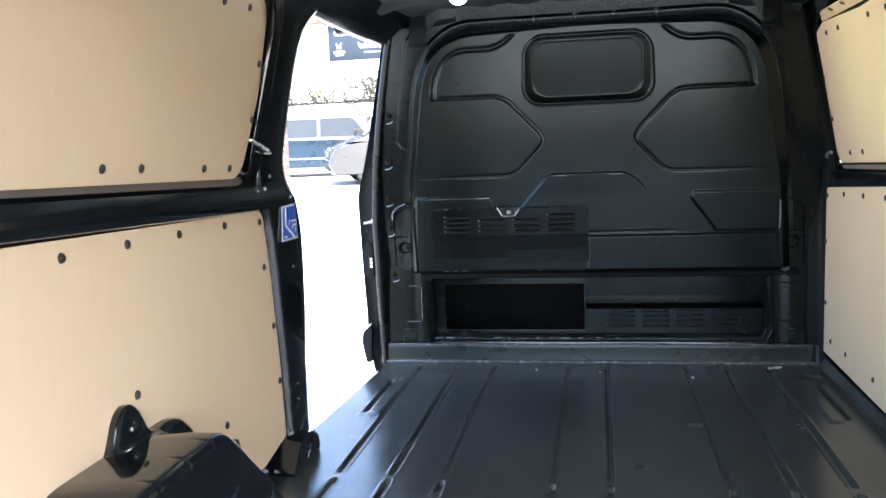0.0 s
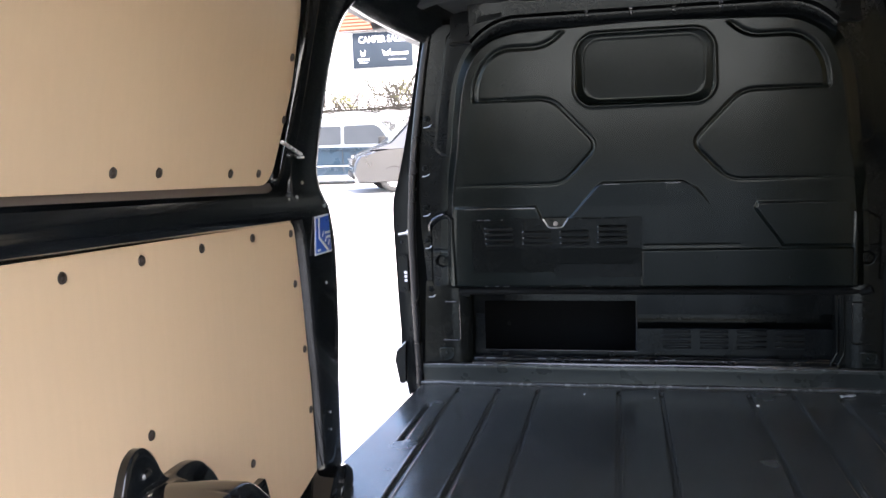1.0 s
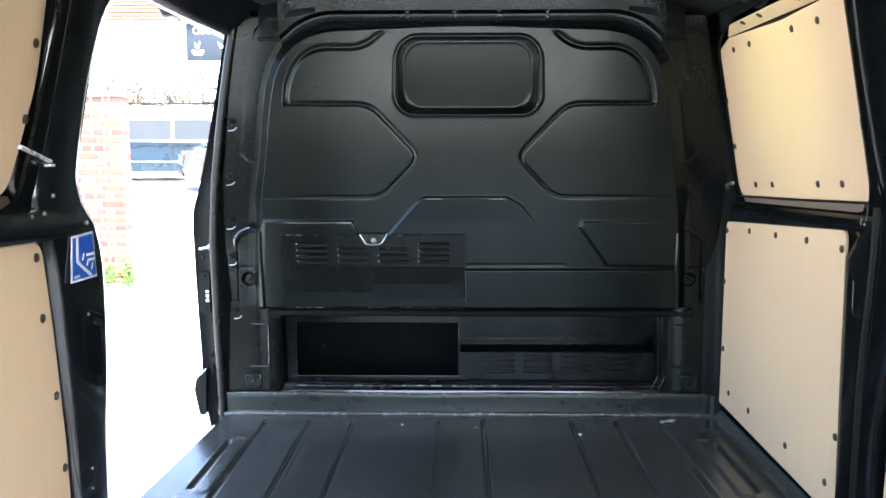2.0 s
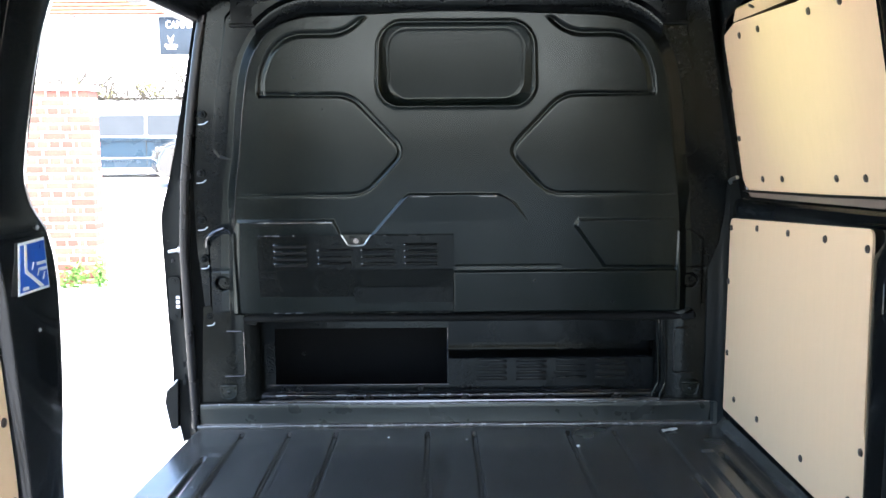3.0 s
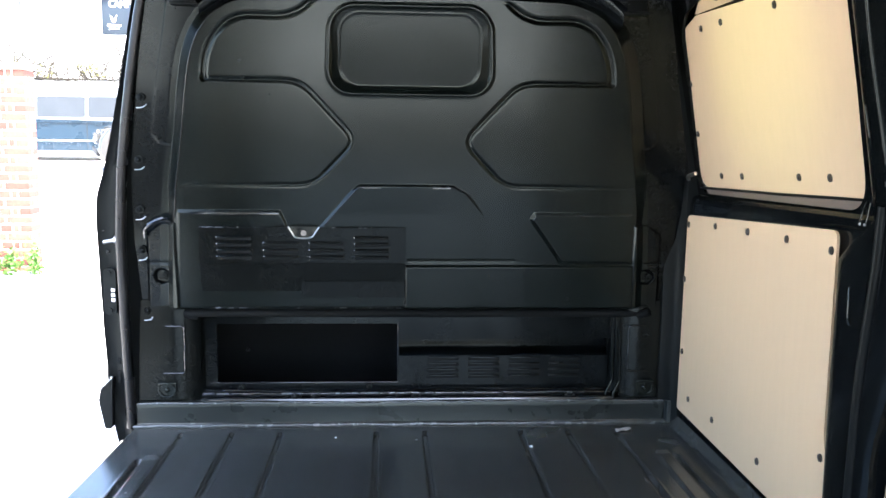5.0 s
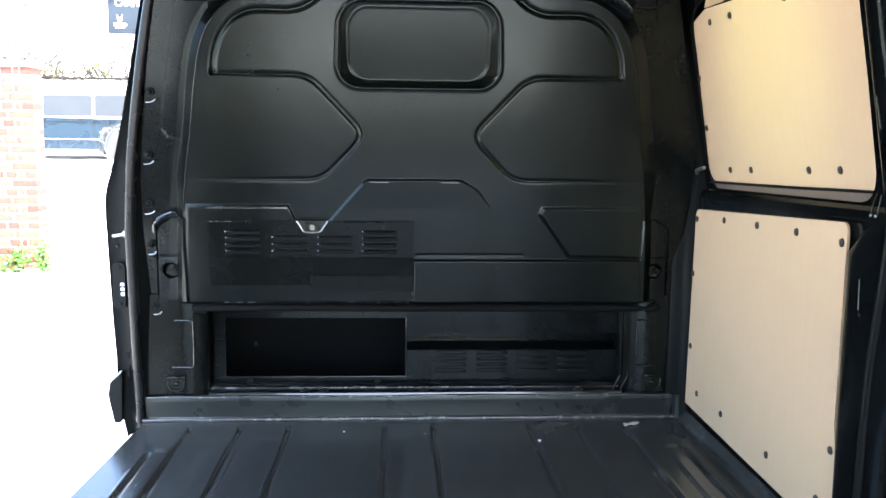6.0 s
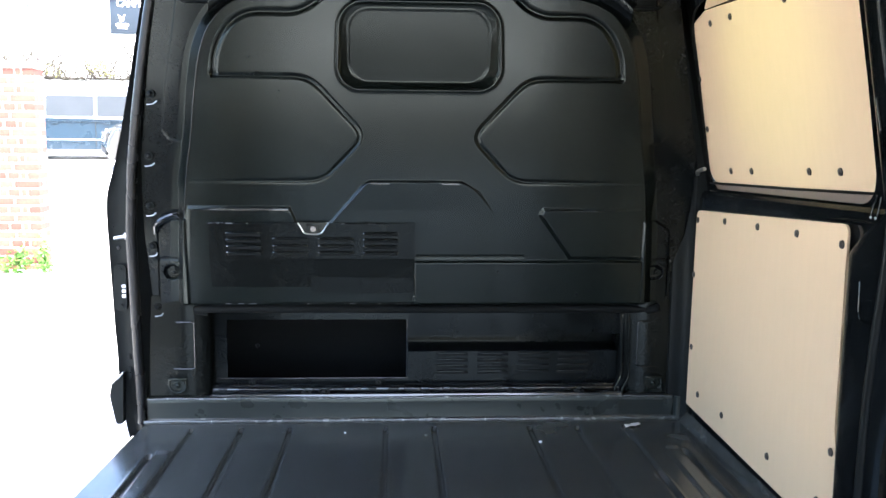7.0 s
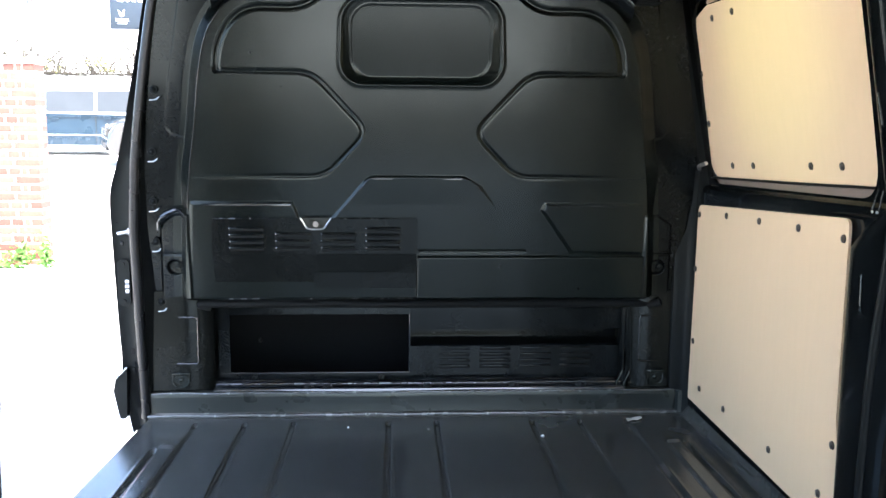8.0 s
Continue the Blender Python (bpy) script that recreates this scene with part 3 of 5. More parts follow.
    sheet(lower, [(-0.70, 0.075), (-0.034, 0.075), (-0.034, 0.40), (-0.70, 0.40)], [rounded([(-0.616, 0.119), (-0.040, 0.119), (-0.040, 0.312), (-0.616, 0.312)], 0.006)], lambda u, v: (u, 0.080, v), (0, 0.012, 0))
    part("lower_panel", lower, LOW_SHEEN, b)
    shelf = bmesh.new()
    prof = [(0.056, 0.40), (0.058, 0.335), (0.063, 0.266), (0.070, 0.263), (0.170, 0.262), (0.170, 0.216), (0.084, 0.212), (0.075, 0.206), (0.078, 0.085), (0.10, 0.075), (0.20, 0.075), (0.20, 0.40)]
    extruded(shelf, prof, "x", -0.034, 0.664)
    shelf_ob = part("stepped_panel", shelf, LOW_SHEEN, b)
    for x in (0.109, 0.243, 0.376, 0.508):
        for z in (0.200, 0.180, 0.160, 0.140):
            shared("louvre", low_louvre, shelf_ob, Matrix.Translation((x, 0.0765, z)) @ Matrix.Diagonal((0.98, 0.7, 0.7, 1)))
            shared("louvre_gap", gap_me, shelf_ob, Matrix.Translation((x, 0.0760, z + 0.0010)) @ Matrix.Diagonal((1.02, 1, 1.15, 1)))
    rim = bmesh.new()
    tube(rim, [(-0.636, 0.078, 0.118), (-0.036, 0.078, 0.118)], 0.0035, 10)
    tube(rim, [(-0.037, 0.078, 0.118), (-0.037, 0.078, 0.312)], 0.002, 8)
    part("flange", rim, GLOSS, b)
    # near-black bar put in as the shade below the pressing's edge
    shade_bar = bmesh.new()
    tube(shade_bar, smooth3([(-0.665, 0.040, 0.345), (-0.655, 0.030, 0.358), (0.0, 0.030, 0.356), (0.70, 0.030, 0.356), (0.735, 0.022, 0.354), (0.765, 0.004, 0.366)], 4), 0.0125, 10)
    part("shade_bar", shade_bar, DARK, b, "dark bar standing in for shade under the pressing")
    # sill bar with bolts above the mat
    bar = bmesh.new()
    prof = [(0.012, 0.070), (0.016, 0.082), (0.034, 0.086), (0.040, 0.092), (0.060, 0.096), (0.080, 0.098), (0.085, 0.07)]
    extruded(bar, prof, "x", -0.66, 0.66)
    bar_ob = part("sill_bar", bar, PAINT, b, "glossy black sill bar")
    # the metal middle bead imitates a highlight on the bar
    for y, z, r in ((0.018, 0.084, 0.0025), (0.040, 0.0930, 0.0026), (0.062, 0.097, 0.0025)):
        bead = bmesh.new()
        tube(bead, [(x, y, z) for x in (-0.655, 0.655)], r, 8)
        part("sill_bead", bead, BARE_AND_GLINT if y == 0.040 else GLOSS, bar_ob)
    bolt = bmesh.new()
    disc(bolt, (0, 0, 0.004), (0, 0, 1), 0.011, 0.008, 6, 0.009)
    disc(bolt, (0, 0, 0.0), (0, 0, 1), 0.016, 0.003, 14)
    bolt_me = mesh_of("bolt", bolt, TRIM)
    for x in (-0.36, -0.30, 0.30, 0.02, 0.52):
        shared("bolt", bolt_me, b, Matrix.Translation((x, 0.028, 0.086)))
    for x, z in ((-0.54, 0.098), (-0.13, 0.100)):
        shared("bolt", bolt_me, b, pose(x, 0.072, z + 0.006, 90, 0, 0) @ Matrix.Diagonal((0.7, 0.7, 0.7, 1)))
    for x, z, k in ((0.240, 0.488, 0.45), (0.49, 0.415, 0.5), (0.35, 0.50, 0.35), (-0.018, 0.40, 0.4)):
        shared("bolt", bolt_me, b, pose(x, bulk_y(z) - 0.0445, z, 90, 0, 0) @ Matrix.Diagonal((k, k, k, 1)))
    dish = bmesh.new()
    disc(dish, (0, 0, 0.003), (0, 0, 1), 0.010, 0.012, 6)
    ball(dish, (0, 0, 0.008), 0.006, 1, 1, 0.6)
    disc(dish, (0, 0, -0.002), (0, 0, 1), 0.019, 0.003, 18)
    dish_me = mesh_of("flanged_bolt", dish, PLATE)
    for s in (-1, 1):
        shared("flanged_bolt", dish_me, b, pose(s * 0.757, bulk_y(0.478) + 0.001, 0.478, 90, 0, 0))
    # pillar feet beside the recess
    for s in (-1, 1):
        foot = bmesh.new()
        prof = [(s * 0.862, 0.03), (s * 0.862, 0.018), (s * 0.745, 0.018), (s * 0.715, 0.020), (s * 0.702, 0.026), (s * 0.692, 0.030), (s * 0.672, 0.038), (s * 0.660, 0.048), (s * 0.650, 0.09), (s * 0.66, 0.12), (s * 0.862, 0.12)]
        extruded(foot, prof, "z", 0.02, 0.40)
        foot_ob = part("pillar_foot", foot, PLATE, b)
        emb = bmesh.new()
        tube(emb, [(u, 0.0165, v) for u, v in rounded([(s * 0.770, 0.168), (s * 0.703, 0.168), (s * 0.703, 0.318), (s * 0.760, 0.318)], [0.0, 0.012, 0.012, 0.0])], 0.0028, 8)
        part("embossed_line", emb, GLOSS, foot_ob)
        for x0, yr in ((0.655, 0.040), (0.677, 0.030)) if s > 0 else ():
            rd = bmesh.new()
            tube(rd, smooth3([(s * (x0 - 0.004), yr, 0.345), (s * x0, yr, 0.27), (s * (x0 + 0.006), yr, 0.15), (s * (x0 + 0.002), yr, 0.125), (s * (x0 - 0.014), yr - 0.004, 0.095), (s * (x0 - 0.014), yr - 0.008, 0.075)], 4), 0.0042, 8)
            part("pressed_ridge", rd, PLATE, foot_ob)
        ring = bmesh.new()
        cx, cz, yy = s * 0.757, 0.124, 0.004
        path = [(cx - 0.026, yy, cz + 0.012), (cx - 0.026, yy, cz - 0.004)] + [(cx - 0.026 * math.cos(a), yy - 0.004, cz - 0.006 - 0.022 * math.sin(a)) for a in (0.3, 0.7, 1.1, 1.57, 2.04, 2.44, 2.84)] + [(cx + 0.026, yy, cz - 0.004), (cx + 0.026, yy, cz + 0.012)]
        tube(ring, path, 0.0024, 8)
        box(ring, cx - 0.028, cx + 0.028, yy - 0.004, 0.018, cz + 0.010, cz + 0.018, 0.002)
        disc(ring, (cx, 0.013, cz - 0.006), (0, -1, 0), 0.022, 0.012, 20)
        ball(ring, (cx, 0.006, cz - 0.006), 0.009, 1, 0.8, 1)
        part("lashing_ring", ring, SATIN, foot_ob, "black lashing ring")
    # near-black boxes added behind the opening to keep the footwell dark
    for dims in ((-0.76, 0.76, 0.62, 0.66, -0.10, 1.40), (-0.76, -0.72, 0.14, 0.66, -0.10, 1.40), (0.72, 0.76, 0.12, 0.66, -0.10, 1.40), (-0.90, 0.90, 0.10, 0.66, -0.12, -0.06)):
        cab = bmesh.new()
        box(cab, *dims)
        part("cab_blackout", cab, DARK, b)


make_bulkhead()


# ---- van: side walls, pillars and roof ----
REAR = -2.62


def rail(bm, s, y0, y1, lo, hi, out=0.832, flush=False):
    """Belt rail: a rounded box section along the wall; lo and hi give its height at y0 and y1."""
    n = 24
    rings = []
    for k in range(n + 1):
        f = k / n
        y = y0 + (y1 - y0) * f
        a, b = lo[0] + (lo[1] - lo[0]) * f, hi[0] + (hi[1] - hi[0]) * f
        prof = [(0.90, a - 0.004), (0.868, a - 0.002), (0.846, a + 0.004), (out + 0.002, a + 0.016), (out, (a + b) / 2), (out + 0.006, b - 0.016), (0.850, b - 0.003), (0.868, b), (0.90, b + 0.002)]
        if flush:
            prof = [(0.90, a - 0.004), (0.880, a - 0.002), (0.872, a + 0.006), (out, (a + b) / 2), (out + 0.001, b - 0.012), (0.880, b - 0.003), (0.90, b - 0.001)]
        rings.append([bm.verts.new((s * px, y, pz)) for px, pz in prof])
    m = len(rings[0])
    for r0, r1 in zip(rings, rings[1:]):
        for k in range(m):
            bm.faces.new((r0[k], r0[(k + 1) % m], r1[(k + 1) % m], r1[k]))
    bm.faces.new(rings[0]), bm.faces.new(rings[-1])
    return bm


def upper_plane(s, off):
    return lambda y, z: (s * (0.885 + off - 0.205 * (z - 0.82)), y, z)


def make_wall_right():
    w = thing("wall_right", "glossy black van side wall with pressed pillars", "wall", kind="structure")
    low = bmesh.new()
    sheet(low, [(0.02, -0.05), (REAR, -0.05), (REAR, 0.76), (0.02, 0.72)], [], lambda y, z: (0.866, y, z), (0.03, 0, 0))
    part("lower_skin", low, PAINT, w)
    up = bmesh.new()
    hole = rounded([(-0.050, 0.751), (-0.988, 0.777), (-1.000, 1.02), (-1.004, 1.320), (-0.33, 1.31), (-0.098, 1.262), (-0.090, 1.13)], [0.07, 0.085, 0.2, 0.03, 0.1, 0.09, 0.2], 8)
    sheet(up, [(0.03, 0.72), (REAR, 0.79), (REAR, 1.36), (0.03, 1.36)], [hole], upper_plane(1, -0.010), (0.008, 0, 0))
    part("upper_frame", up, LOW_SHEEN, w)
    back = bmesh.new()
    sheet(back, [(0.03, 0.76), (REAR, 0.76), (REAR, 1.38), (0.03, 1.38)], [], upper_plane(1, 0.02), (0.02, 0, 0))
    part("outer_skin", back, PAINT, w)
    ledge = bmesh.new()
    extruded(ledge, [(0.890, 0.0), (0.914, 0.050), (0.920, 0.050), (0.898, -0.004)], "y", -0.05, -1.08, 1, lambda t, v: v + Vector((0, 0, 0.744 - 0.0365 * (t + 0.05))))
    part("window_ledge", ledge, HARDBOARD, w, "grey-brown strip under the upper board")
    # black strip put in for the shadow gap below the board
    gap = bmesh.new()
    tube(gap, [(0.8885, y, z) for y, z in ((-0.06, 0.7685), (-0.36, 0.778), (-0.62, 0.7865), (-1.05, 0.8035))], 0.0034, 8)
    part("shade_strip", gap, TRIM, w, "black strip standing in for the shadow gap")
    part("belt_rail", rail(bmesh.new(), 1, 0.0, REAR, (0.690, 0.80), (0.744, 0.826), 0.870, True), LOW_SHEEN, w)
    # pillar between the linings
    pil = bmesh.new()
    prof = [(0.868, -0.958), (0.842, -0.966), (0.832, -0.985), (0.828, -1.03), (0.826, -1.07), (0.827, -1.125), (0.834, -1.145), (0.868, -1.149), (0.90, -1.149), (0.90, -0.958)]

    def lean(t, v):
        k = 0.0 if t < 0.78 else -0.19 * (t - 0.78)
        f = max(0.0, min(1.0, (t - 0.70) / 0.06))
        back = 0.30 * min(0.20, max(0.0, t - 0.34)) + 0.45 * min(0.24, max(0.0, t - 0.54)) if v.y < -1.10 else 0.0
        return v + Vector((k, -0.02 * max(0, 0.45 - t) * (v.y > -1.10) - f * (0.115 if v.y > -1.05 else 0.05) - back, 0))
    extruded(pil, prof, "z", 0.0, 1.36, 30, lean)
    pil_ob = part("pillar", pil, LOW_SHEEN, w)
    slot = bmesh.new()
    tube(slot, smooth3([(0.826, -1.040, 0.635), (0.824, -1.046, 0.60), (0.824, -1.048, 0.575), (0.824, -1.06, 0.560), (0.824, -1.092, 0.560)], 3), 0.0017, 8)
    part("pressed_slot", slot, SATIN, pil_ob)
    for y, z in ((-1.06, 0.67), (-1.09, 0.61), (-1.03, 0.30)):
        st = bmesh.new()
        disc(st, (0.8265 - 0.19 * max(0, z - 0.78), y, z), (-1, 0, 0), 0.006, 0.006, 10)
        part("nub", st, PAINT, pil_ob)
    hook = bmesh.new()
    tube(hook, smooth3([(0.822, -1.086, 0.806), (0.823, -1.074, 0.785), (0.824, -1.066, 0.764), (0.824, -1.076, 0.757), (0.824, -1.086, 0.764), (0.822, -1.100, 0.804)], 4), 0.0016, 8)
    part("pressed_slot", hook, SATIN, pil_ob)
    # steel dots put in for the bright glints at the slot's foot
    for y, z in ((-1.068, 0.762), (-1.084, 0.762)):
        st = bmesh.new()
        ball(st, (0.822, y, z), 0.0028, 0.7, 1, 1, 8, 6)
        part("nub", st, STEEL, pil_ob)
    seam = bmesh.new()
    tube(seam, smooth3([(0.826 - 0.19 * (z - 0.78), y, z) for y, z in ((-1.176, 0.845), (-1.166, 0.89), (-1.160, 0.975), (-1.154, 1.09), (-1.156, 1.19), (-1.165, 1.30))], 4), 0.0042, 10)
    part("pillar_seam", seam, SATIN, pil_ob)
    for z0, z1, y0, y1 in ((0.983, 0.925, -1.120, -1.124), (0.848, 0.828, -1.160, -1.166)):
        line = bmesh.new()
        tube(line, [(0.824 - 0.19 * (z0 - 0.78), y0, z0), (0.824 - 0.19 * (z1 - 0.78), y1, z1)], 0.0022, 8)
        part("pressed_slot", line, LOW_SHEEN, pil_ob)
    edge = bmesh.new()
    pts = [(0.826, -1.135, 0.80), (0.826, -1.128, 0.68), (0.826, -1.108, 0.52), (0.827, -1.098, 0.40), (0.828, -1.092, 0.2), (0.828, -1.09, 0.02)]
    tube(edge, smooth3(pts, 3), 0.010, 10)
    part("edge_seal", edge, TRIM, w)
    # front pillar between the bulkhead and the lining
    fp = bmesh.new()
    prof = [(0.80, 0.03), (0.806, 0.0), (0.835, -0.012), (0.850, -0.030), (0.856, -0.042), (0.90, -0.042), (0.90, 0.03)]
    extruded(fp, prof, "z", -0.05, 1.36, 28, lambda t, v: v + Vector((-0.205 * max(0, t - 0.82), 0.008, 0)))
    part("front_pillar", fp, TRIM, w)
    # small steel bar set where a silver highlight shows
    tc = bmesh.new()
    tube(tc, smooth3([(0.858, -0.030, 0.792), (0.852, -0.040, 0.800), (0.852, -0.060, 0.806), (0.858, -0.085, 0.812)], 3), 0.006, 8)
    part("highlight_bar", tc, STEEL, w, "bright metal bar where a highlight shows")


def make_wall_left():
    w = thing("wall_left", "glossy black van side wall behind the open sliding door", "wall", kind="structure")
    low = bmesh.new()
    sheet(low, [(-1.10, -0.05), (REAR, -0.05), (REAR, 0.80), (-1.10, 0.77)], [], lambda y, z: (-0.884, y, z), (-0.03, 0, 0))
    part("lower_skin", low, PAINT, w)
    up = bmesh.new()
    hole = rounded([(-1.31, 0.812), (-2.55, 0.852), (-2.55, 1.30), (-1.235, 1.30)], [0.07, 0.06, 0.1, 0.12], 8)
    sheet(up, [(-1.09, 0.80), (REAR, 0.82), (REAR, 1.36), (-1.09, 1.36)], [hole], upper_plane(-1, -0.020), (-0.008, 0, 0))
    part("upper_frame", up, LOW_SHEEN, w)
    back = bmesh.new()
    sheet(back, [(-1.12, 0.76), (REAR, 0.76), (REAR, 1.38), (-1.12, 1.38)], [], upper_plane(-1, 0.02), (-0.02, 0, 0))
    part("outer_skin", back, PAINT, w)
    ledge = bmesh.new()
    extruded(ledge, [(-0.888, 0.0), (-0.914, 0.050), (-0.920, 0.050), (-0.896, -0.004)], "y", -1.28, -2.58, 1, lambda t, v: v + Vector((0, 0, 0.806 - 0.032 * (t + 1.28))))
    part("window_ledge", ledge, HARDBOARD, w, "grey-brown strip under the upper board")
    part("belt_rail", rail(bmesh.new(), -1, -1.10, REAR, (0.735, 0.785), (0.800, 0.848), 0.838), PAINT, w)
    # door pillar: its forward edge follows the door opening
    zs = [0.0, 0.13, 0.30, 0.36, 0.42, 0.55, 0.65, 0.70, 0.75, 0.79, 0.83, 0.93, 1.05, 1.15, 1.22, 1.27, 1.31, 1.36]
    ye = [-0.985, -0.982, -0.974, -0.963, -0.953, -0.947, -0.948, -0.957, -0.978, -1.015, -1.043, -1.058, -1.064, -1.052, -1.030, -0.985, -0.90, -0.80]
    yr = [-1.150, -1.152, -1.16, -1.168, -1.175, -1.19, -1.205, -1.212, -1.235, -1.26, -1.27, -1.255, -1.245, -1.24, -1.235, -1.235, -1.235, -1.235]
    fz = np.linspace(0.0, 1.36, 60)
    fe, fr = np.interp(fz, zs, ye), np.interp(fz, zs, yr)
    for _ in range(2):
        fe[1:-1] = (fe[:-2] + 2 * fe[1:-1] + fe[2:]) / 4
        fr[1:-1] = (fr[:-2] + 2 * fr[1:-1] + fr[2:]) / 4
    pil = bmesh.new()
    rings = []
    for z, a, b in zip(fz, fe, fr):
        k = 0.205 * max(0.0, z - 0.80) - 0.020 * max(0.0, min(1.0, (z - 0.76) / 0.10))
        prof = [(-0.884, b - 0.004), (-0.862, b), (-0.848, b + 0.012), (-0.842, b + 0.05), (-0.840, (a + b) / 2), (-0.843, a - 0.055), (-0.852, a - 0.021), (-0.863, a - 0.005), (-0.885, a), (-0.93, a - 0.004), (-0.95, a - 0.02), (-0.95, b)]
        rings.append([pil.verts.new((x + k, y, z)) for x, y in prof])
    n = len(rings[0])
    for r0, r1 in zip(rings, rings[1:]):
        for k in range(n):
            pil.faces.new((r0[k], r0[(k + 1) % n], r1[(k + 1) % n], r1[k]))
    pil.faces.new(rings[0]), pil.faces.new(rings[-1])
    pil_ob = part("door_pillar", pil, PAINT, w)
    # steel balls imitate glints on press marks in the gloss paint
    for y, z, r in ((-1.092, 0.567, 0.004), (-1.110, 0.227, 0.003), (-1.112, 0.182, 0.003), (-1.207, 0.830, 0.005), (-1.248, 0.797, 0.0055), (-1.300, 0.794, 0.0045), (-1.075, 0.765, 0.005)):
        st = bmesh.new()
        ball(st, (-0.840 + 0.205 * max(0, z - 0.80) - 0.020 * max(0.0, min(1.0, (z - 0.76) / 0.10)), y, z), r, 0.6, 1, 1)
        part("nub", st, STEEL, pil_ob)
    # bright bar stands in for a highlight on the pillar's gloss paint
    glint_bar = bmesh.new()
    tube(glint_bar, [(-0.836, -1.350, 0.927), (-0.836, -1.345, 0.926), (-0.836, -1.29, 0.912), (-0.837, -1.236, 0.899)], 0.0055, 8, flat=0.75)
    box(glint_bar, -0.842, -0.832, -1.250, -1.225, 0.889, 0.894, 0.001)
    part("highlight_bar", glint_bar, BRIGHT, pil_ob, "bright metal bar where a highlight shows")
    # latch bracket at the foot
    foot = bmesh.new()
    extruded(foot, rounded([(-1.25, 0.0), (-1.02, 0.0), (-1.03, 0.045), (-1.075, 0.075), (-1.13, 0.088), (-1.18, 0.078), (-1.24, 0.02)], 0.03), "x", -0.875, -0.815)
    bmesh.ops.bevel(foot, geom=[e for e in foot.edges if e.calc_face_angle(0) > 1], offset=0.014, segments=4, affect="EDGES")
    tube(foot, smooth3([(-0.822, -1.13, 0.004), (-0.812, -1.12, 0.04), (-0.812, -1.10, 0.066), (-0.822, -1.08, 0.070), (-0.825, -1.055, 0.045), (-0.825, -1.045, 0.004)], 4), 0.007, 8)
    ball(foot, (-0.82, -1.175, 0.035), 0.016, 0.6, 1, 1)
    part("latch_bracket", foot, PAINT, pil_ob, "glossy black latch bracket")
    # front door pillar and jamb
    fz = np.linspace(-0.10, 1.36, 50)
    seal_x = np.interp(fz, [-0.1, 0.02, 0.3, 0.6, 0.8, 0.96, 1.1, 1.24, 1.36], [0.870, 0.866, 0.868, 0.868, 0.853, 0.831, 0.808, 0.782, 0.755])
    outer = np.interp(fz, [-0.10, -0.046, 0.05, 0.10, 0.118, 0.16, 0.19, 0.30, 0.454, 0.66, 0.72, 0.80, 0.912, 1.10, 1.286, 1.36], [0.915, 0.925, 0.94, 0.945, 0.944, 0.944, 0.942, 0.945, 0.947, 0.948, 0.944, 0.918, 0.890, 0.848, 0.810, 0.795])
    jamb = bmesh.new()
    rings = []
    for z, a, o in zip(fz, seal_x, outer):
        dy = -0.137 * (z - 0.48) * 0.5
        prof = [(-(a - 0.06), 0.05), (-(a - 0.035), 0.012), (-(a - 0.008), -0.020), (-(a + 0.004), -0.030), (-(a + 0.016), -0.022), (-(a + 0.022), -0.004), (-(a * 0.45 + o * 0.55), 0.004), (-(o - 0.012), 0.000), (-(o - 0.003), -0.006), (-o, 0.004), (-(o - 0.01), 0.04), (-(o - 0.01), 0.14), (-(a - 0.06), 0.14)]
        rings.append([jamb.verts.new((x, y + dy, z)) for x, y in prof])
    n = len(rings[0])
    for r0, r1 in zip(rings, rings[1:]):
        for k in range(n):
            jamb.faces.new((r0[k], r0[(k + 1) % n], r1[(k + 1) % n], r1[k]))
    jamb.faces.new(rings[0]), jamb.faces.new(rings[-1])
    jamb_ob = part("front_jamb", jamb, TRIM, w)

    def at_jamb(z):
        return float(np.interp(z, fz, seal_x)), float(np.interp(z, fz, outer)), -0.137 * (z - 0.48) * 0.5
    tube_bm = bmesh.new()
    tube(tube_bm, [(-(at_jamb(z)[0] + 0.001), at_jamb(z)[2] - 0.032, z) for z in np.linspace(0.0, 1.33, 50)], 0.0155, 14)
    part("door_seal", tube_bm, SEAL, jamb_ob, "black rubber door seal")
    hinge = bmesh.new()
    sheet(hinge, rounded([(-0.935, 0.36), (-0.897, 0.36), (-0.897, 0.505), (-0.935, 0.505)], 0.018), [], lambda u, v: (u, -0.010, v), (0, 0.012, 0))
    for z in (0.375, 0.49):
        disc(hinge, (-0.916, -0.012, z), (0, -1, 0), 0.007, 0.006, 10)
    hinge_ob = part("striker_plate", hinge, TRIM, jamb_ob)
    lab = bmesh.new()
    for z in (0.402, 0.417, 0.432):
        box(lab, -0.911, -0.900, -0.0125, -0.0105, z, z + 0.010)
    part("label", lab, WHITE, hinge_ob, "small white printed label", False)
    pin = bmesh.new()
    tube(pin, [(-0.892, -0.02, 0.592), (-0.925, -0.022, 0.586)], 0.006, 10)
    disc(pin, (-0.890, -0.02, 0.593), (1, 0, 0), 0.011, 0.008, 12)
    part("pin", pin, STEEL, jamb_ob, "bright steel pin")
    hk = bmesh.new()
    sheet(hk, rounded([(-0.955, 0.125), (-0.928, 0.150), (-0.918, 0.165), (-0.924, 0.0), (-0.945, 0.0), (-0.962, 0.09)], 0.008), [], lambda u, v: (u, -0.012, v), (0, 0.03, 0))
    part("door_hook", hk, TRIM, jamb_ob)
    edge = bmesh.new()
    tube(edge, [(-0.957, -0.014, 0.127), (-0.930, -0.014, 0.152), (-0.917, -0.014, 0.166)], 0.0028, 8)
    part("hook_edge", edge, STEEL, jamb_ob)
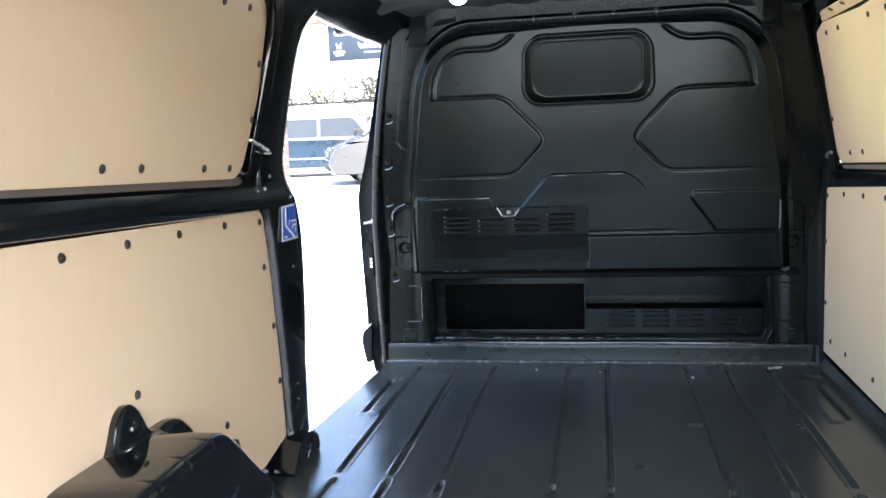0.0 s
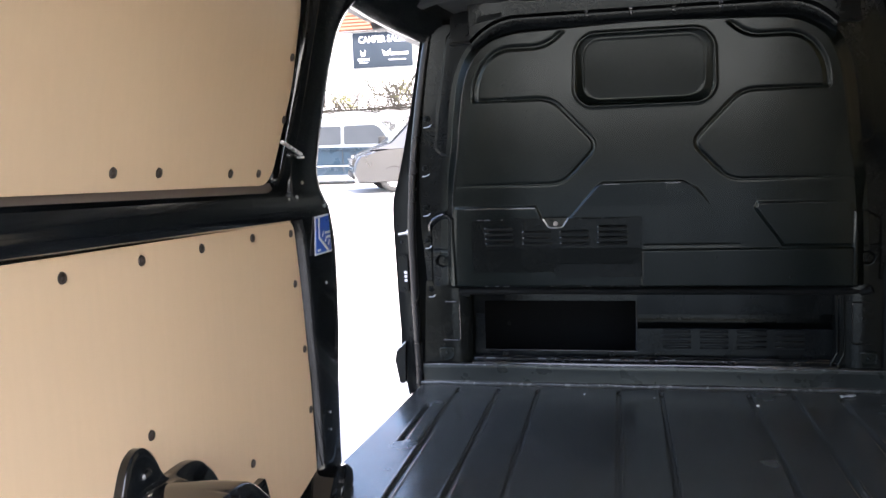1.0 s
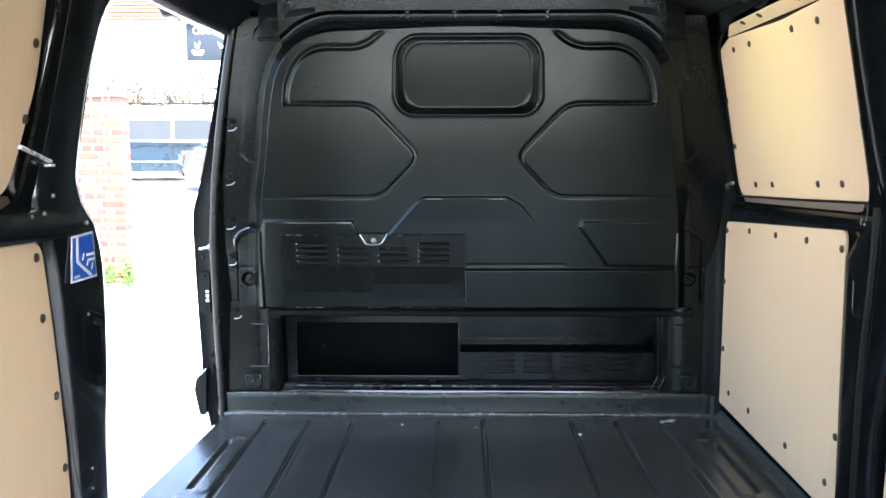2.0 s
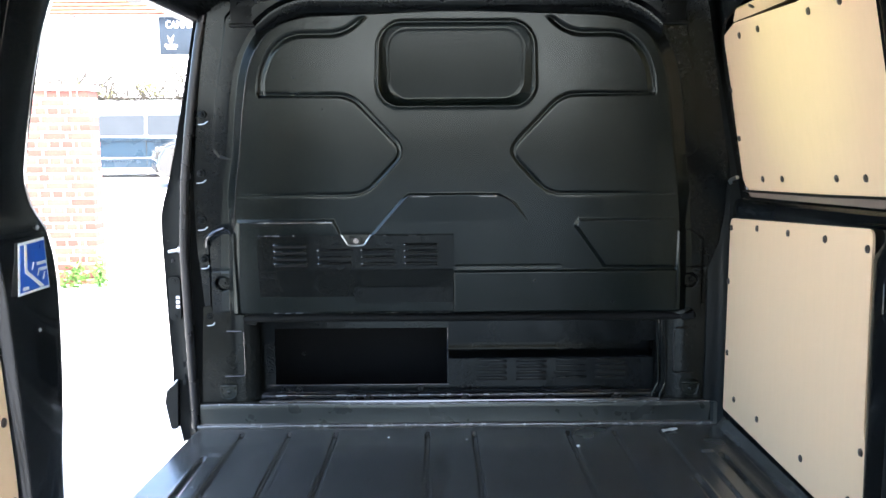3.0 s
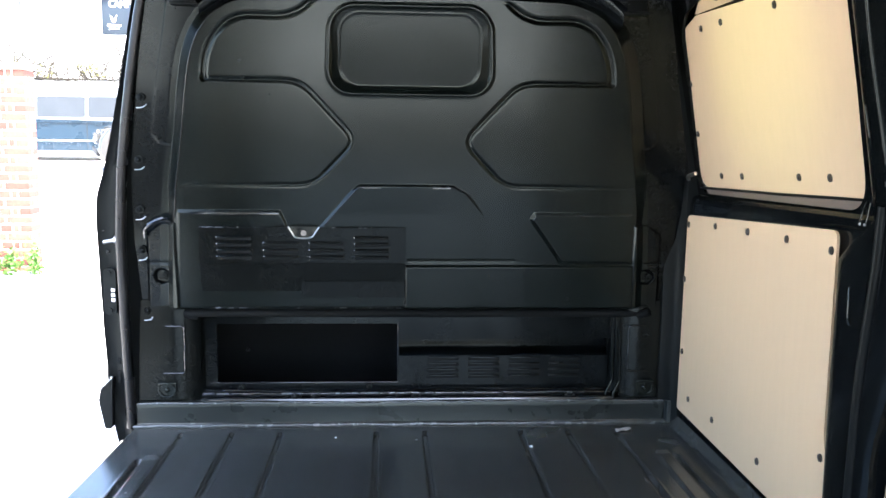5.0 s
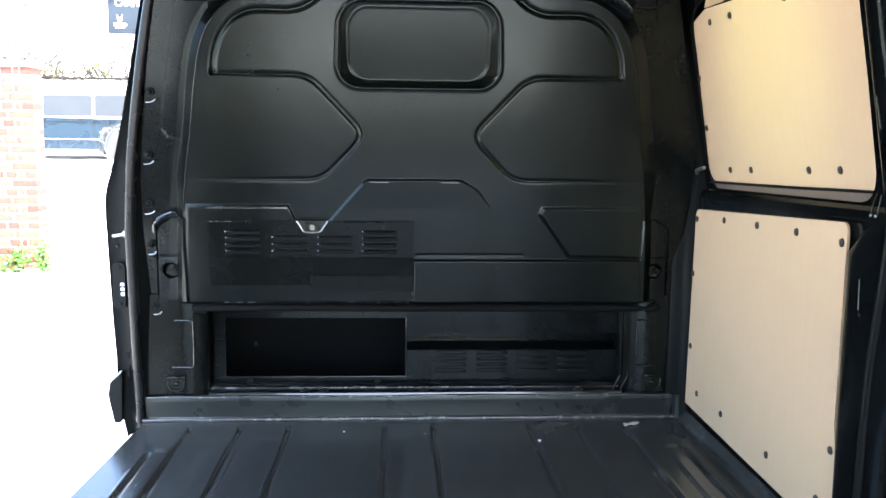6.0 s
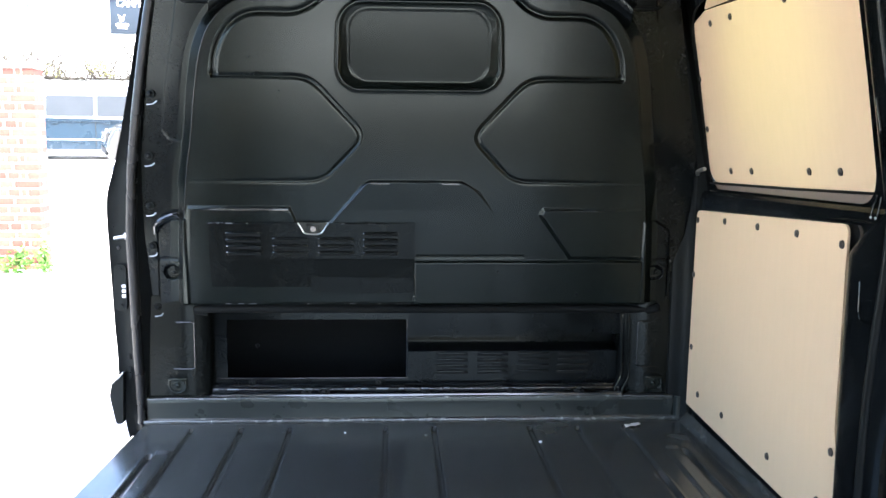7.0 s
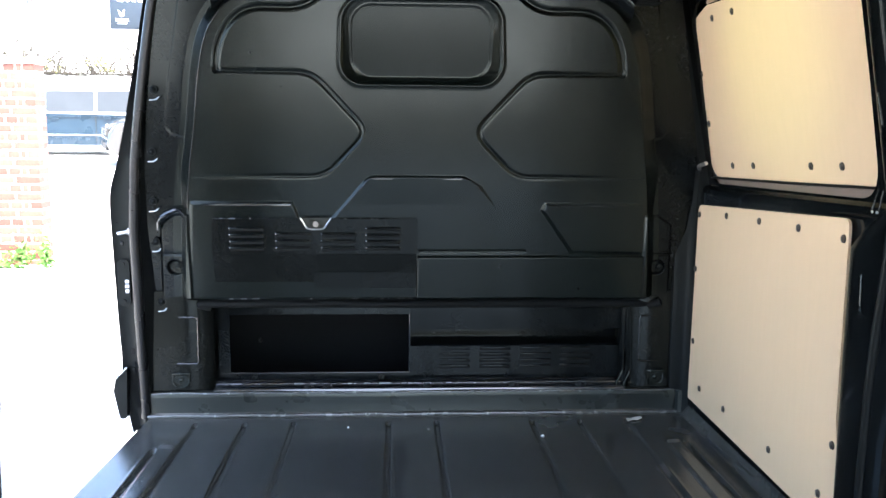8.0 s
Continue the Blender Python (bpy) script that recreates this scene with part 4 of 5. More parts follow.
    for z in (0.205, 0.165, 0.145):
        hole = bmesh.new()
        box(hole, -0.902, -0.893, -0.0065, 0.0, z, z + 0.018, 0.001)
        part("slot", hole, DARK, jamb_ob)
    cap = bmesh.new()
    ball(cap, (-0.932, -0.004, 0.62), 0.010, 1, 0.5, 1)
    ball(cap, (-0.918, -0.004, 0.555), 0.006, 1, 0.5, 1)
    part("plug", cap, SEAL, jamb_ob)
    # trim studs with small folded tabs on the inner pillar
    for x, z, k in ((-0.790, 0.985, 1), (-0.808, 0.805, 1), (-0.815, 0.655, 1), (-0.815, 0.53, 0.8), (-0.812, 0.338, 0.8)):
        y = bulk_y(z) - 0.012
        sd = bmesh.new()
        ball(sd, (x, y - 0.004, z + 0.030), 0.009, 1, 0.8, 1)
        disc(sd, (x, y - 0.001, z + 0.030), (0, -1, 0), 0.012, 0.004, 14)
        stud_ob = part("trim_stud", sd, TRIM, w, "black trim stud")
        tab = bmesh.new()
        tube(tab, [(x - 0.010, y - 0.006, z), (x, y - 0.006, z), (x + 0.010, y - 0.006, z + 0.002), (x + 0.019 * k, y - 0.005, z + 0.010)], 0.0015, 8)
        part("folded_tab", tab, STEEL, stud_ob, "thin bright tab edge")
    pocket = bmesh.new()
    tube(pocket, smooth3([(-0.800, bulk_y(0.60) - 0.020, 0.600), (-0.795, bulk_y(0.62) - 0.026, 0.632), (-0.765, bulk_y(0.64) - 0.028, 0.652), (-0.735, bulk_y(0.64) - 0.026, 0.660), (-0.722, bulk_y(0.63) - 0.022, 0.640)], 4), 0.007, 8)
    part("pocket_rim", pocket, PAINT, w)
    # header above the sliding door
    hd = bmesh.new()
    prof = [(-0.800, 1.304), (-0.796, 1.290), (-0.790, 1.283), (-0.785, 1.282), (-0.778, 1.285), (-0.735, 1.314), (-0.728, 1.322), (-0.700, 1.343), (-0.66, 1.374), (-0.64, 1.40), (-0.86, 1.40), (-0.83, 1.33)]
    extruded(hd, prof, "y", 0.04, REAR, 40, lambda t, v: v + Vector((-0.02 * math.sin(max(0, min(1, (t + 1.0) / 1.0)) * math.pi), 0, 0.008 * max(0, (t + 1.0)))))
    part("door_header", hd, LOW_SHEEN, w)
    gut = bmesh.new()
    extruded(gut, [(-0.795, 1.305), (-0.82, 1.318), (-0.97, 1.398), (-0.985, 1.44), (-0.80, 1.45), (-0.76, 1.40)], "y", 0.10, -1.10, 1)
    part("door_track", gut, TRIM, w)


make_wall_right()
make_wall_left()


def make_roof():
    def place(U, V):
        z = 1.395 - 0.09 * np.clip((np.abs(U) - 0.55) / 0.30, 0, 1) ** 2
        for y in (-0.45, -0.95, -1.45, -1.95):
            z = z - 0.016 * step(np.abs(V - y) - 0.05, 0.03)
        z = z + 0.004 * np.cos(U * 42) * (np.abs(U) < 0.5)
        return U, V, z
    roof = relief("ceiling", np.linspace(-0.86, 0.86, 120), np.linspace(REAR, 0.72, 190), place, ROOFING)
    tagged(roof, "dark unlined steel van roof with pressed bows", "ceiling", kind="structure")
    outer = bmesh.new()
    box(outer, -0.93, 0.93, REAR, 0.70, 1.405, 1.45, 0.02)
    part("roof_skin", outer, PAINT, roof)
    # unseen header and posts, added to cut skylight on the upper walls
    rear = bmesh.new()
    box(rear, -0.86, 0.86, REAR - 0.04, REAR + 0.08, 1.29, 1.41, 0.02)
    part("sky_block_header", rear, PAINT, roof)
    for sx in (-1, 1):
        post = bmesh.new()
        box(post, sx * 0.81, sx * 0.93, REAR - 0.04, REAR + 0.06, -0.05, 1.40, 0.02)
        part("sky_block_post", post, PAINT, roof)
    head = bmesh.new()
    prof = [(-0.100, 1.292), (-0.118, 1.300), (-0.140, 1.312), (-0.150, 1.330), (-0.152, 1.345), (-0.19, 1.352), (-0.20, 1.40), (0.06, 1.40), (0.06, 1.29)]
    extruded(head, prof, "x", -0.60, 0.60, 64, lambda t, v: v + Vector((0, 0, -0.10 * (max(0, abs(t) - 0.42) / 0.2) ** 2.4 * (v.z < 1.38))))
    part("front_header", head, LOW_SHEEN, roof)
    for x in (0.09, 0.24, -0.2, -0.05):
        sc = bmesh.new()
        disc(sc, (x, -0.154, 1.338), (0, -1, 0.2), 0.006, 0.006, 10)
        part("screw", sc, BARE_AND_GLINT, roof)
    for s in (-1, 1):
        br = bmesh.new()
        sheet(br, rounded([(s * 0.575, 1.330), (s * 0.485, 1.346), (s * 0.485, 1.360), (s * 0.56, 1.352)], 0.003), [], lambda u, v: (u, -0.205, v), (0, 0.02, 0))
        part("header_bracket", br, TRIM, roof)
        c = bmesh.new()
        yb = bulk_y(1.27)
        box(c, s * 0.638 - 0.044, s * 0.638 + 0.044, yb - 0.045, yb + 0.03, 1.270, 1.278, 0.002)
        box(c, s * 0.638 - 0.044, s * 0.638 + 0.044, yb - 0.012, yb + 0.03, 1.278, 1.39, 0.004)
        disc(c, (s * 0.625, yb - 0.018, 1.312), (0, -1, 0), 0.011, 0.014, 14)
        part("corner_gusset", c, TRIM, roof)


make_roof()


def make_lamp():
    aim = Vector((0.62, -0.68, -0.38)).to_track_quat("Z", "Y").to_matrix().to_4x4()
    lamp = thing("roof_lamp", "small lit warm oval lamp on the van roof", "lamp", m=Matrix.Translation((-0.422, -0.50, 1.388)) @ aim)
    b = bmesh.new()
    disc(b, (0, 0, -0.013), (0, 0, 1), 0.030, 0.022, 24, 0.036)
    part("housing", b, ROOFING, lamp)
    g = bmesh.new()
    ball(g, (0, 0, 0.0), 0.036, 1.0, 0.85, 0.20, 24, 14)
    part("lens", g, LENS, lamp, "lit warm lens")
    arm = bmesh.new()
    ball(arm, (0, 0, -0.025), 0.024, 1, 1, 1, 12, 8)
    part("bracket", arm, ROOFING, lamp)
    beam = new("lamp_beam", bpy.data.lights.new("lamp_beam", "SPOT"))
    beam.data.energy, beam.data.color, beam.data.shadow_soft_size = 1.75, (0.80, 1.0, 0.27), 0.03
    beam.data.spot_size, beam.data.spot_blend = radians(36), 1.0
    beam.matrix_world = look((-0.385, -0.535, 1.350), (0.82, -0.56, 1.120))


make_lamp()


# ---- ply linings ----
clip_bm = bmesh.new()
disc(clip_bm, (0, 0, 0.0015), (0, 0, 1), 0.0095, 0.003, 16, 0.0085)
ball(clip_bm, (0, 0, 0.003), 0.0055, 1, 1, 0.4, 10, 6)
CLIP_ME = mesh_of("clip", clip_bm, CLIP)


def lining(label, outline, radii, place, normal, depth, dots):
    p = thing("lining_panel", label, "wall panel", "plywood lining panels")
    b = bmesh.new()
    sheet(b, rounded(outline, radii, 8), [], place, depth)
    part("board", b, PLY, p)
    turn = Vector((0, 0, 1)).rotation_difference(Vector(normal)).to_matrix().to_4x4()
    for y, z in dots:
        shared("clip", CLIP_ME, p, Matrix.Translation(place(y, z)) @ turn)
    return p


lining("pale plywood lower panel fixed with dark clips on the side wall", [(-0.048, 0.066), (-0.960, 0.050), (-0.957, 0.25), (-0.945, 0.30), (-0.940, 0.735), (-0.060, 0.684)], [0.004, 0.02, 0.02, 0.03, 0.022, 0.03],
       lambda y, z: (0.850, y, z), (-1, 0, 0), (0.006, 0, 0),
       [(-0.074, 0.655), (-0.287, 0.673), (-0.505, 0.682), (-0.720, 0.690), (-0.922, 0.691), (-0.062, 0.484), (-0.072, 0.256), (-0.147, 0.125), (-0.340, 0.125), (-0.640, 0.121), (-0.894, 0.119), (-0.938, 0.247)])
lining("pale plywood upper panel in the window frame, yellow lamplight on it", [(-0.052, 0.769), (-1.06, 0.806), (-1.06, 1.268), (-0.62, 1.252), (-0.20, 1.262), (-0.044, 1.225)], [0.065, 0.03, 0.03, 0.1, 0.06, 0.10],
       upper_plane(1, -0.001), (-0.98, 0, -0.2), (0.006, 0, 0.001),
       [(-0.225, 1.223), (-0.367, 1.223), (-0.082, 1.078), (-0.083, 0.931), (-0.222, 0.812), (-0.367, 0.818), (-0.696, 0.832), (-0.838, 0.838), (-0.684, 1.222), (-0.84, 1.22)])
lining("narrow plywood strip curving in under the roof", [(-0.19, 0.004), (-0.30, 0.042), (-1.05, 0.046), (-1.05, 0.004)], [0.004, 0.02, 0.01, 0.004],
       lambda y, w: (0.797 - 0.85 * w, y, 1.262 + 0.5 * w), (-0.5, 0, -0.86), (0.003, 0, 0.005), [(-0.402, 0.033), (-0.537, 0.033), (-0.80, 0.033)])
lining("pale plywood lower panel behind the wheel arch side", [(-1.165, 0.066), (-2.50, 0.05), (-2.50, 0.77), (-1.19, 0.755)], [0.02, 0.02, 0.03, 0.04],
       lambda y, z: (0.852, y, z), (-1, 0, 0), (0.006, 0, 0), [(-1.19, 0.40), (-1.185, 0.26), (-1.21, 0.72)])
# out-of-view panel, added to brighten the bulkhead's reflection on the right
lining("unseen plywood upper rear panel, added for the bulkhead reflections", [(-1.66, 0.86), (-2.52, 0.88), (-2.52, 1.27), (-1.66, 1.27)], [0.06, 0.05, 0.05, 0.06],
       upper_plane(1, -0.026), (-0.98, 0, -0.2), (0.006, 0, 0.001), [(-1.74, 0.90), (-2.1, 0.90), (-2.45, 0.91), (-1.74, 1.23), (-2.1, 1.23), (-2.45, 1.23)])
lining("pale plywood lower panel behind the wheel arch, dark clips", [(-1.150, 0.085), (-1.31, 0.055), (-2.56, 0.05), (-2.56, 0.775), (-1.225, 0.738), (-1.200, 0.60), (-1.168, 0.40), (-1.150, 0.25)], [0.01, 0.02, 0.02, 0.03, 0.04, 0.1, 0.1, 0.1],
       lambda y, z: (-0.870, y, z), (1, 0, 0), (-0.006, 0, 0),
       [(-2.109, 0.732), (-1.902, 0.730), (-1.693, 0.726), (-1.464, 0.722), (-1.246, 0.710), (-1.235, 0.586), (-1.195, 0.415), (-1.175, 0.253), (-1.528, 0.242), (-1.911, 0.434)])
lining("large pale plywood upper panel in the window frame", [(-1.325, 0.830), (-2.54, 0.862), (-2.54, 1.29), (-1.285, 1.29), (-1.272, 1.05)], [0.07, 0.05, 0.05, 0.09, 0.3],
       upper_plane(-1, -0.001), (0.98, 0, -0.2), (-0.006, 0, 0.001),
       [(-1.961, 0.877), (-1.822, 0.873), (-1.540, 0.863), (-1.399, 0.859), (-1.393, 1.244), (-1.296, 1.119), (-1.296, 0.979), (-1.535, 1.238)])


# ---- wheel arch ----
LOBE_Y = [-2.46, -2.30, -2.167, -2.117, -2.045, -2.034, -2.026, -2.007, -1.986, -1.970, -1.956, -1.929, -1.918, -1.908, -1.890, -1.872, -1.830, -1.800, -1.775, -1.735, -1.66]
LOBE_Z = [0.05, 0.29, 0.333, 0.344, 0.352, 0.362, 0.385, 0.419, 0.431, 0.433, 0.429, 0.407, 0.383, 0.362, 0.356, 0.356, 0.356, 0.351, 0.341, 0.308, 0.20]


def make_arch():
    a = thing("wheel_arch", "glossy black rounded wheel arch cover on the load floor", "wheel arch", kind="structure")
    cy, half = -2.06, 0.555
    away = [0.0, 0.12, 0.155, 0.175, 0.215, 0.268, 0.348, 0.411, 0.50, 0.555]
    high = [0.367, 0.366, 0.361, 0.350, 0.316, 0.266, 0.198, 0.133, 0.045, 0.0]

    def place(U, V):
        # U: along the van 0..1, V: 0 at the wall, 1 at the foot of the inner face
        y = cy + (U - 0.5) * 2 * half
        off = np.abs(y - cy)
        full = sum(np.interp(off + k * 0.008, away, high) for k in (-2, -1, 0, 1, 2)) / 5
        f = np.clip(V / 0.55, 0, 1)
        a = np.clip((V - 0.55) / 0.15, 0, 1) * math.pi / 2
        g = np.clip((V - 0.70) / 0.30, 0, 1)
        crown = full * (1 - 0.03 * (1 - np.clip(V / 0.45, 0, 1)) ** 1.5)
        r = np.minimum(0.021, full * 0.5)
        x = -0.872 + 0.162 * f + 0.021 * np.sin(a) + 0.016 * g
        z = (crown - r * (1 - np.cos(a))) * (1 - g)
        # flange and two fixing lobes against the wall
        lobe = sum(np.interp(y + k * 0.005, LOBE_Y, LOBE_Z) for k in (-2, -1, 0, 1, 2)) / 5
        base = np.minimum(lobe, 0.356)
        q = np.clip(1 - (f - 0.10) / 0.22, 0, 1)
        z = z + np.maximum(0, base - z) * q * q * (3 - 2 * q) * (g == 0)
        q = np.clip(1 - (f - 0.10) / 0.06, 0, 1)
        z = z + (lobe - base) * q * q * (3 - 2 * q) * (g == 0)
        for yj in (-2.165, -2.06, -1.965):
            z = z - 0.005 * np.exp(-((y - yj) / 0.004) ** 2) * np.exp(-((V - 0.60) / 0.08) ** 2)
        return x, y, z
    relief("shell", np.linspace(0, 1, 420), np.concatenate([np.linspace(0, 0.12, 22), np.linspace(0.13, 0.55, 22), np.linspace(0.56, 0.70, 13), np.linspace(0.73, 1, 9)]), place, GLOSS, a)
    plug = bmesh.new()
    ball(plug, (-0.848, -1.968, 0.385), 0.014, 0.5, 1, 1)
    part("plug", plug, PAINT, a)


make_arch()


# ---- loose and small things in the van ----
def make_sticker():
    s = thing("sticker", "blue and white printed sticker on the black pillar", "sticker")
    x = -0.8375
    quad = [(-1.172, 0.646), (-1.046, 0.644), (-1.058, 0.745), (-1.160, 0.743)]

    def at(u, v):
        a, b, c, d = (Vector(q) for q in quad)
        return (a * (1 - u) + b * u) * (1 - v) + (d * (1 - u) + c * u) * v

    def patch(name, pts, mat, lift, label=""):
        b = bmesh.new()
        sheet(b, [tuple(at(*p)) for p in pts], [], lambda y, z: (x + lift, y, z), (-0.0012, 0, 0))
        part(name, b, mat, s, label, False)
    patch("backing", [(0, 0), (1, 0), (1, 1), (0, 1)], WHITE, 0.0)
    patch("blue_film", [(0.05, 0.05), (0.95, 0.05), (0.95, 0.95), (0.05, 0.95)], BLUE, 0.0016)
    patch("white_line", [(0.17, 0.95), (0.25, 0.95), (0.25, 0.45), (0.17, 0.42)], WHITE, 0.0032)
    patch("white_line", [(0.17, 0.42), (0.25, 0.45), (0.78, 0.08), (0.68, 0.06)], WHITE, 0.0032)
    for u, v in ((0.40, 0.44), (0.58, 0.30), (0.76, 0.20)):
        patch("tick", [(u, v), (u + 0.03, v), (u + 0.10, v + 0.14), (u + 0.07, v + 0.14)], WHITE, 0.0032)
    for v, u0, u1 in ((0.50, 0.60, 0.92), (0.38, 0.70, 0.92), (0.09, 0.10, 0.28)):
        patch("text_bar", [(u0, v), (u1, v), (u1, v + 0.06), (u0, v + 0.06)], WHITE, 0.0032)


make_sticker()


def make_tag():
    t = bmesh.new()
    pts = [(-0.028, -0.004), (-0.010, 0.000), (0.008, 0.002), (0.028, 0.010)]
    rows = []
    for k, (u, v) in enumerate(pts):
        rows.append([t.verts.new((u, v - 0.007, 0.002 + 0.003 * (k % 2))), t.verts.new((u, v + 0.007, 0.004 + 0.003 * ((k + 1) % 2)))])
    for a, b in zip(rows, rows[1:]):
        t.faces.new((a[0], b[0], b[1], a[1]))
    ext = bmesh.ops.extrude_face_region(t, geom=list(t.faces))
    bmesh.ops.translate(t, verts=[g for g in ext["geom"] if isinstance(g, bmesh.types.BMVert)], vec=(0, 0, 0.0012))
    ob = link("foil_scrap", t, FOIL)
    ob.matrix_world = pose(0.672, -0.078, 0.001, 0, 0, 10)
    tagged(ob, "small crumpled silver foil scrap lying on the mat", "litter")


make_tag()


def make_grit():
    for x, y, r in ((0.356, -0.209, 0.0045), (-0.228, -0.113, 0.0022)):
        g = bmesh.new()
        ball(g, (0, 0, r * 0.6), r, 1.2, 0.9, 0.7, 8, 6)
        ob = link("grit", g, WHITE)
        ob.matrix_world = Matrix.Translation((x, y, floor_height(np.array([x]), np.array([y]))[0]))
        tagged(ob, "tiny pale crumb of grit on the rubber mat", "litter", "grit on the mat")


make_grit()


# ---- yard: brick wall, weeds, vans, building ----
def make_brick_wall():
    x1, y0, thick = -3.21, 5.10, 0.215
    base = ground_z(y0) - 0.03
    w = thing("brick_wall", "old red brick garden wall ending in the yard", "brick wall", kind="structure")
    core = bmesh.new()
    box(core, x1 - 2.2, x1 - 0.006, y0 + 0.006, y0 + thick - 0.006, base, base + 1.80)
    part("mortar", core, MORTAR, w)
    cap = bmesh.new()
    box(cap, x1 - 2.2, x1 + 0.02, y0 - 0.02, y0 + thick + 0.02, base + 1.80, base + 1.85, 0.012)
    part("coping", cap, MORTAR, w)
    sb, hb = bmesh.new(), bmesh.new()
    box(sb, -0.1045, 0.1045, -0.051, 0.051, -0.0300, 0.0300, 0.005, 1)
    box(hb, -0.0485, 0.0485, -0.1075, 0.1075, -0.0300, 0.0300, 0.005, 1)
    sme, hme = mesh_of("brick", sb, BRICK), mesh_of("brick", hb, BRICK)
    rnd = random.Random(4)
    for row in range(24):
        z = base + 0.04 + row * 0.075
        if row % 2:
            # headers through the wall
            x = x1 - 0.051
            shared("brick", hme, w, Matrix.Translation((x, y0 + 0.1075, z)))
            shared("brick", hme, w, Matrix.Translation((x - 0.0845, y0 + 0.1075, z)) @ Matrix.Diagonal((0.46, 1, 1, 1)))
            x -= 0.16875
            while x > x1 - 1.05:
                shared("brick", hme, w, Matrix.Translation((x + rnd.uniform(-0.002, 0.002), y0 + 0.1075 + rnd.uniform(-0.003, 0.003), z)))
                x -= 0.1125
        else:
            x = x1 - 0.1075
            while x > x1 - 1.05:
                shared("brick", sme, w, Matrix.Translation((x + rnd.uniform(-0.002, 0.002), y0 + 0.051 + rnd.uniform(-0.003, 0.003), z)))
                if x > x1 - 0.2:
                    shared("brick", sme, w, Matrix.Translation((x, y0 + thick - 0.051, z)))
                x -= 0.225


def leaves(bm, rnd, c, spread, n, size):
    for _ in range(n):
        p = Vector(c) + Vector([rnd.gauss(0, s) for s in spread])
        d = Vector((rnd.uniform(-1, 1), rnd.uniform(-1, 1), rnd.uniform(-0.4, 1))).normalized() * size * rnd.uniform(0.5, 1.2)
        sd = d.cross(Vector((rnd.uniform(-1, 1), rnd.uniform(-1, 1), rnd.uniform(-1, 1)))).normalized() * size * 0.32
        vs = [bm.verts.new(q) for q in (p - d * 0.5, p + sd, p + d * 0.5, p - sd)]
        bm.faces.new((vs[0], vs[1], vs[2])), bm.faces.new((vs[0], vs[2], vs[3]))


def make_weeds():
    rnd = random.Random(9)
    bm = bmesh.new()
    for k in range(26):
        x = -4.0 + 0.98 * rnd.random() ** 0.8
        y = 4.98 - 0.10 * rnd.random()
        h = (0.06 + 0.11 * rnd.random()) * (1.6 if x > -3.4 else 1)
        leaves(bm, rnd, (x, y, ground_z(y) + h * 0.6), (0.03, 0.03, h * 0.3), 26, 0.05)
    w = link("weeds", bm, WEED, smooth=False)
    tagged(w, "fresh green weeds at the foot of the brick wall", "weeds", kind="stuff")


def outline_body(bm, prof, half, lean_from, lean, nose=0.0):
    """Body shell: a side outline drawn across the width, with the sides leaning in above the belt."""
    n = len(prof)
    cols = [-1.0, -0.97, -0.85, 0.0, 0.85, 0.97, 1.0]
    inset = [0.05, 0.015, 0.0, 0.0, 0.0, 0.015, 0.05]
    cx = sum(p[0] for p in prof) / n
    cz = sum(p[1] for p in prof) / n
    rings = []
    for c, ins in zip(cols, inset):
        ring = []
        for px, pz in prof:
            k = max(0, pz - lean_from) * lean
            ring.append(bm.verts.new((px + (cx - px) * ins * 0.4, c * (half - k), pz + (cz - pz) * ins)))
        rings.append(ring)
    for r0, r1 in zip(rings, rings[1:]):
        for k in range(n):
            bm.faces.new((r0[k], r0[(k + 1) % n], r1[(k + 1) % n], r1[k]))
    for r in (rings[0], rings[-1]):
        bm.faces.new(r)
    return bm


def wheel_mesh():
    ty, ri = bmesh.new(), bmesh.new()
    prof = [(0.20, -0.09), (0.29, -0.105), (0.325, -0.085), (0.335, -0.03), (0.335, 0.03), (0.325, 0.085), (0.29, 0.105), (0.20, 0.09)]
    seg = 28
    for bm, pr in ((ty, prof), (ri, [(0.205, -0.085), (0.19, -0.07), (0.185, 0.07), (0.205, 0.085)])):
        rings = [[bm.verts.new((math.cos(a) * r, y, math.sin(a) * r)) for r, y in pr] for a in np.linspace(0, 2 * math.pi, seg, endpoint=False)]
        for i in range(seg):
            a, b = rings[i], rings[(i + 1) % seg]
            for k in range(len(pr) - 1):
                bm.faces.new((a[k], b[k], b[k + 1], a[k + 1]))
    for k in range(5):
        a = 2 * math.pi * k / 5
        c, s = math.cos(a), math.sin(a)
        for yy in (-0.07,):
            vs = [ri.verts.new(p) for p in ((c * 0.03 - s * 0.035, yy - 0.01, s * 0.03 + c * 0.035), (c * 0.195 - s * 0.025, yy, s * 0.195 + c * 0.025), (c * 0.195 + s * 0.025, yy, s * 0.195 - c * 0.025), (c * 0.03 + s * 0.035, yy - 0.01, s * 0.03 - c * 0.035))]
            ri.faces.new(vs)
    disc(ri, (0, 0.0, 0), (0, 1, 0), 0.19, 0.02, 24)
    disc(ri, (0, -0.075, 0), (0, 1, 0), 0.05, 0.02, 16)
    return mesh_of("tyre", ty, TYRE), mesh_of("rim", ri, ALLOY)


TYRE_ME, RIM_ME = wheel_mesh()


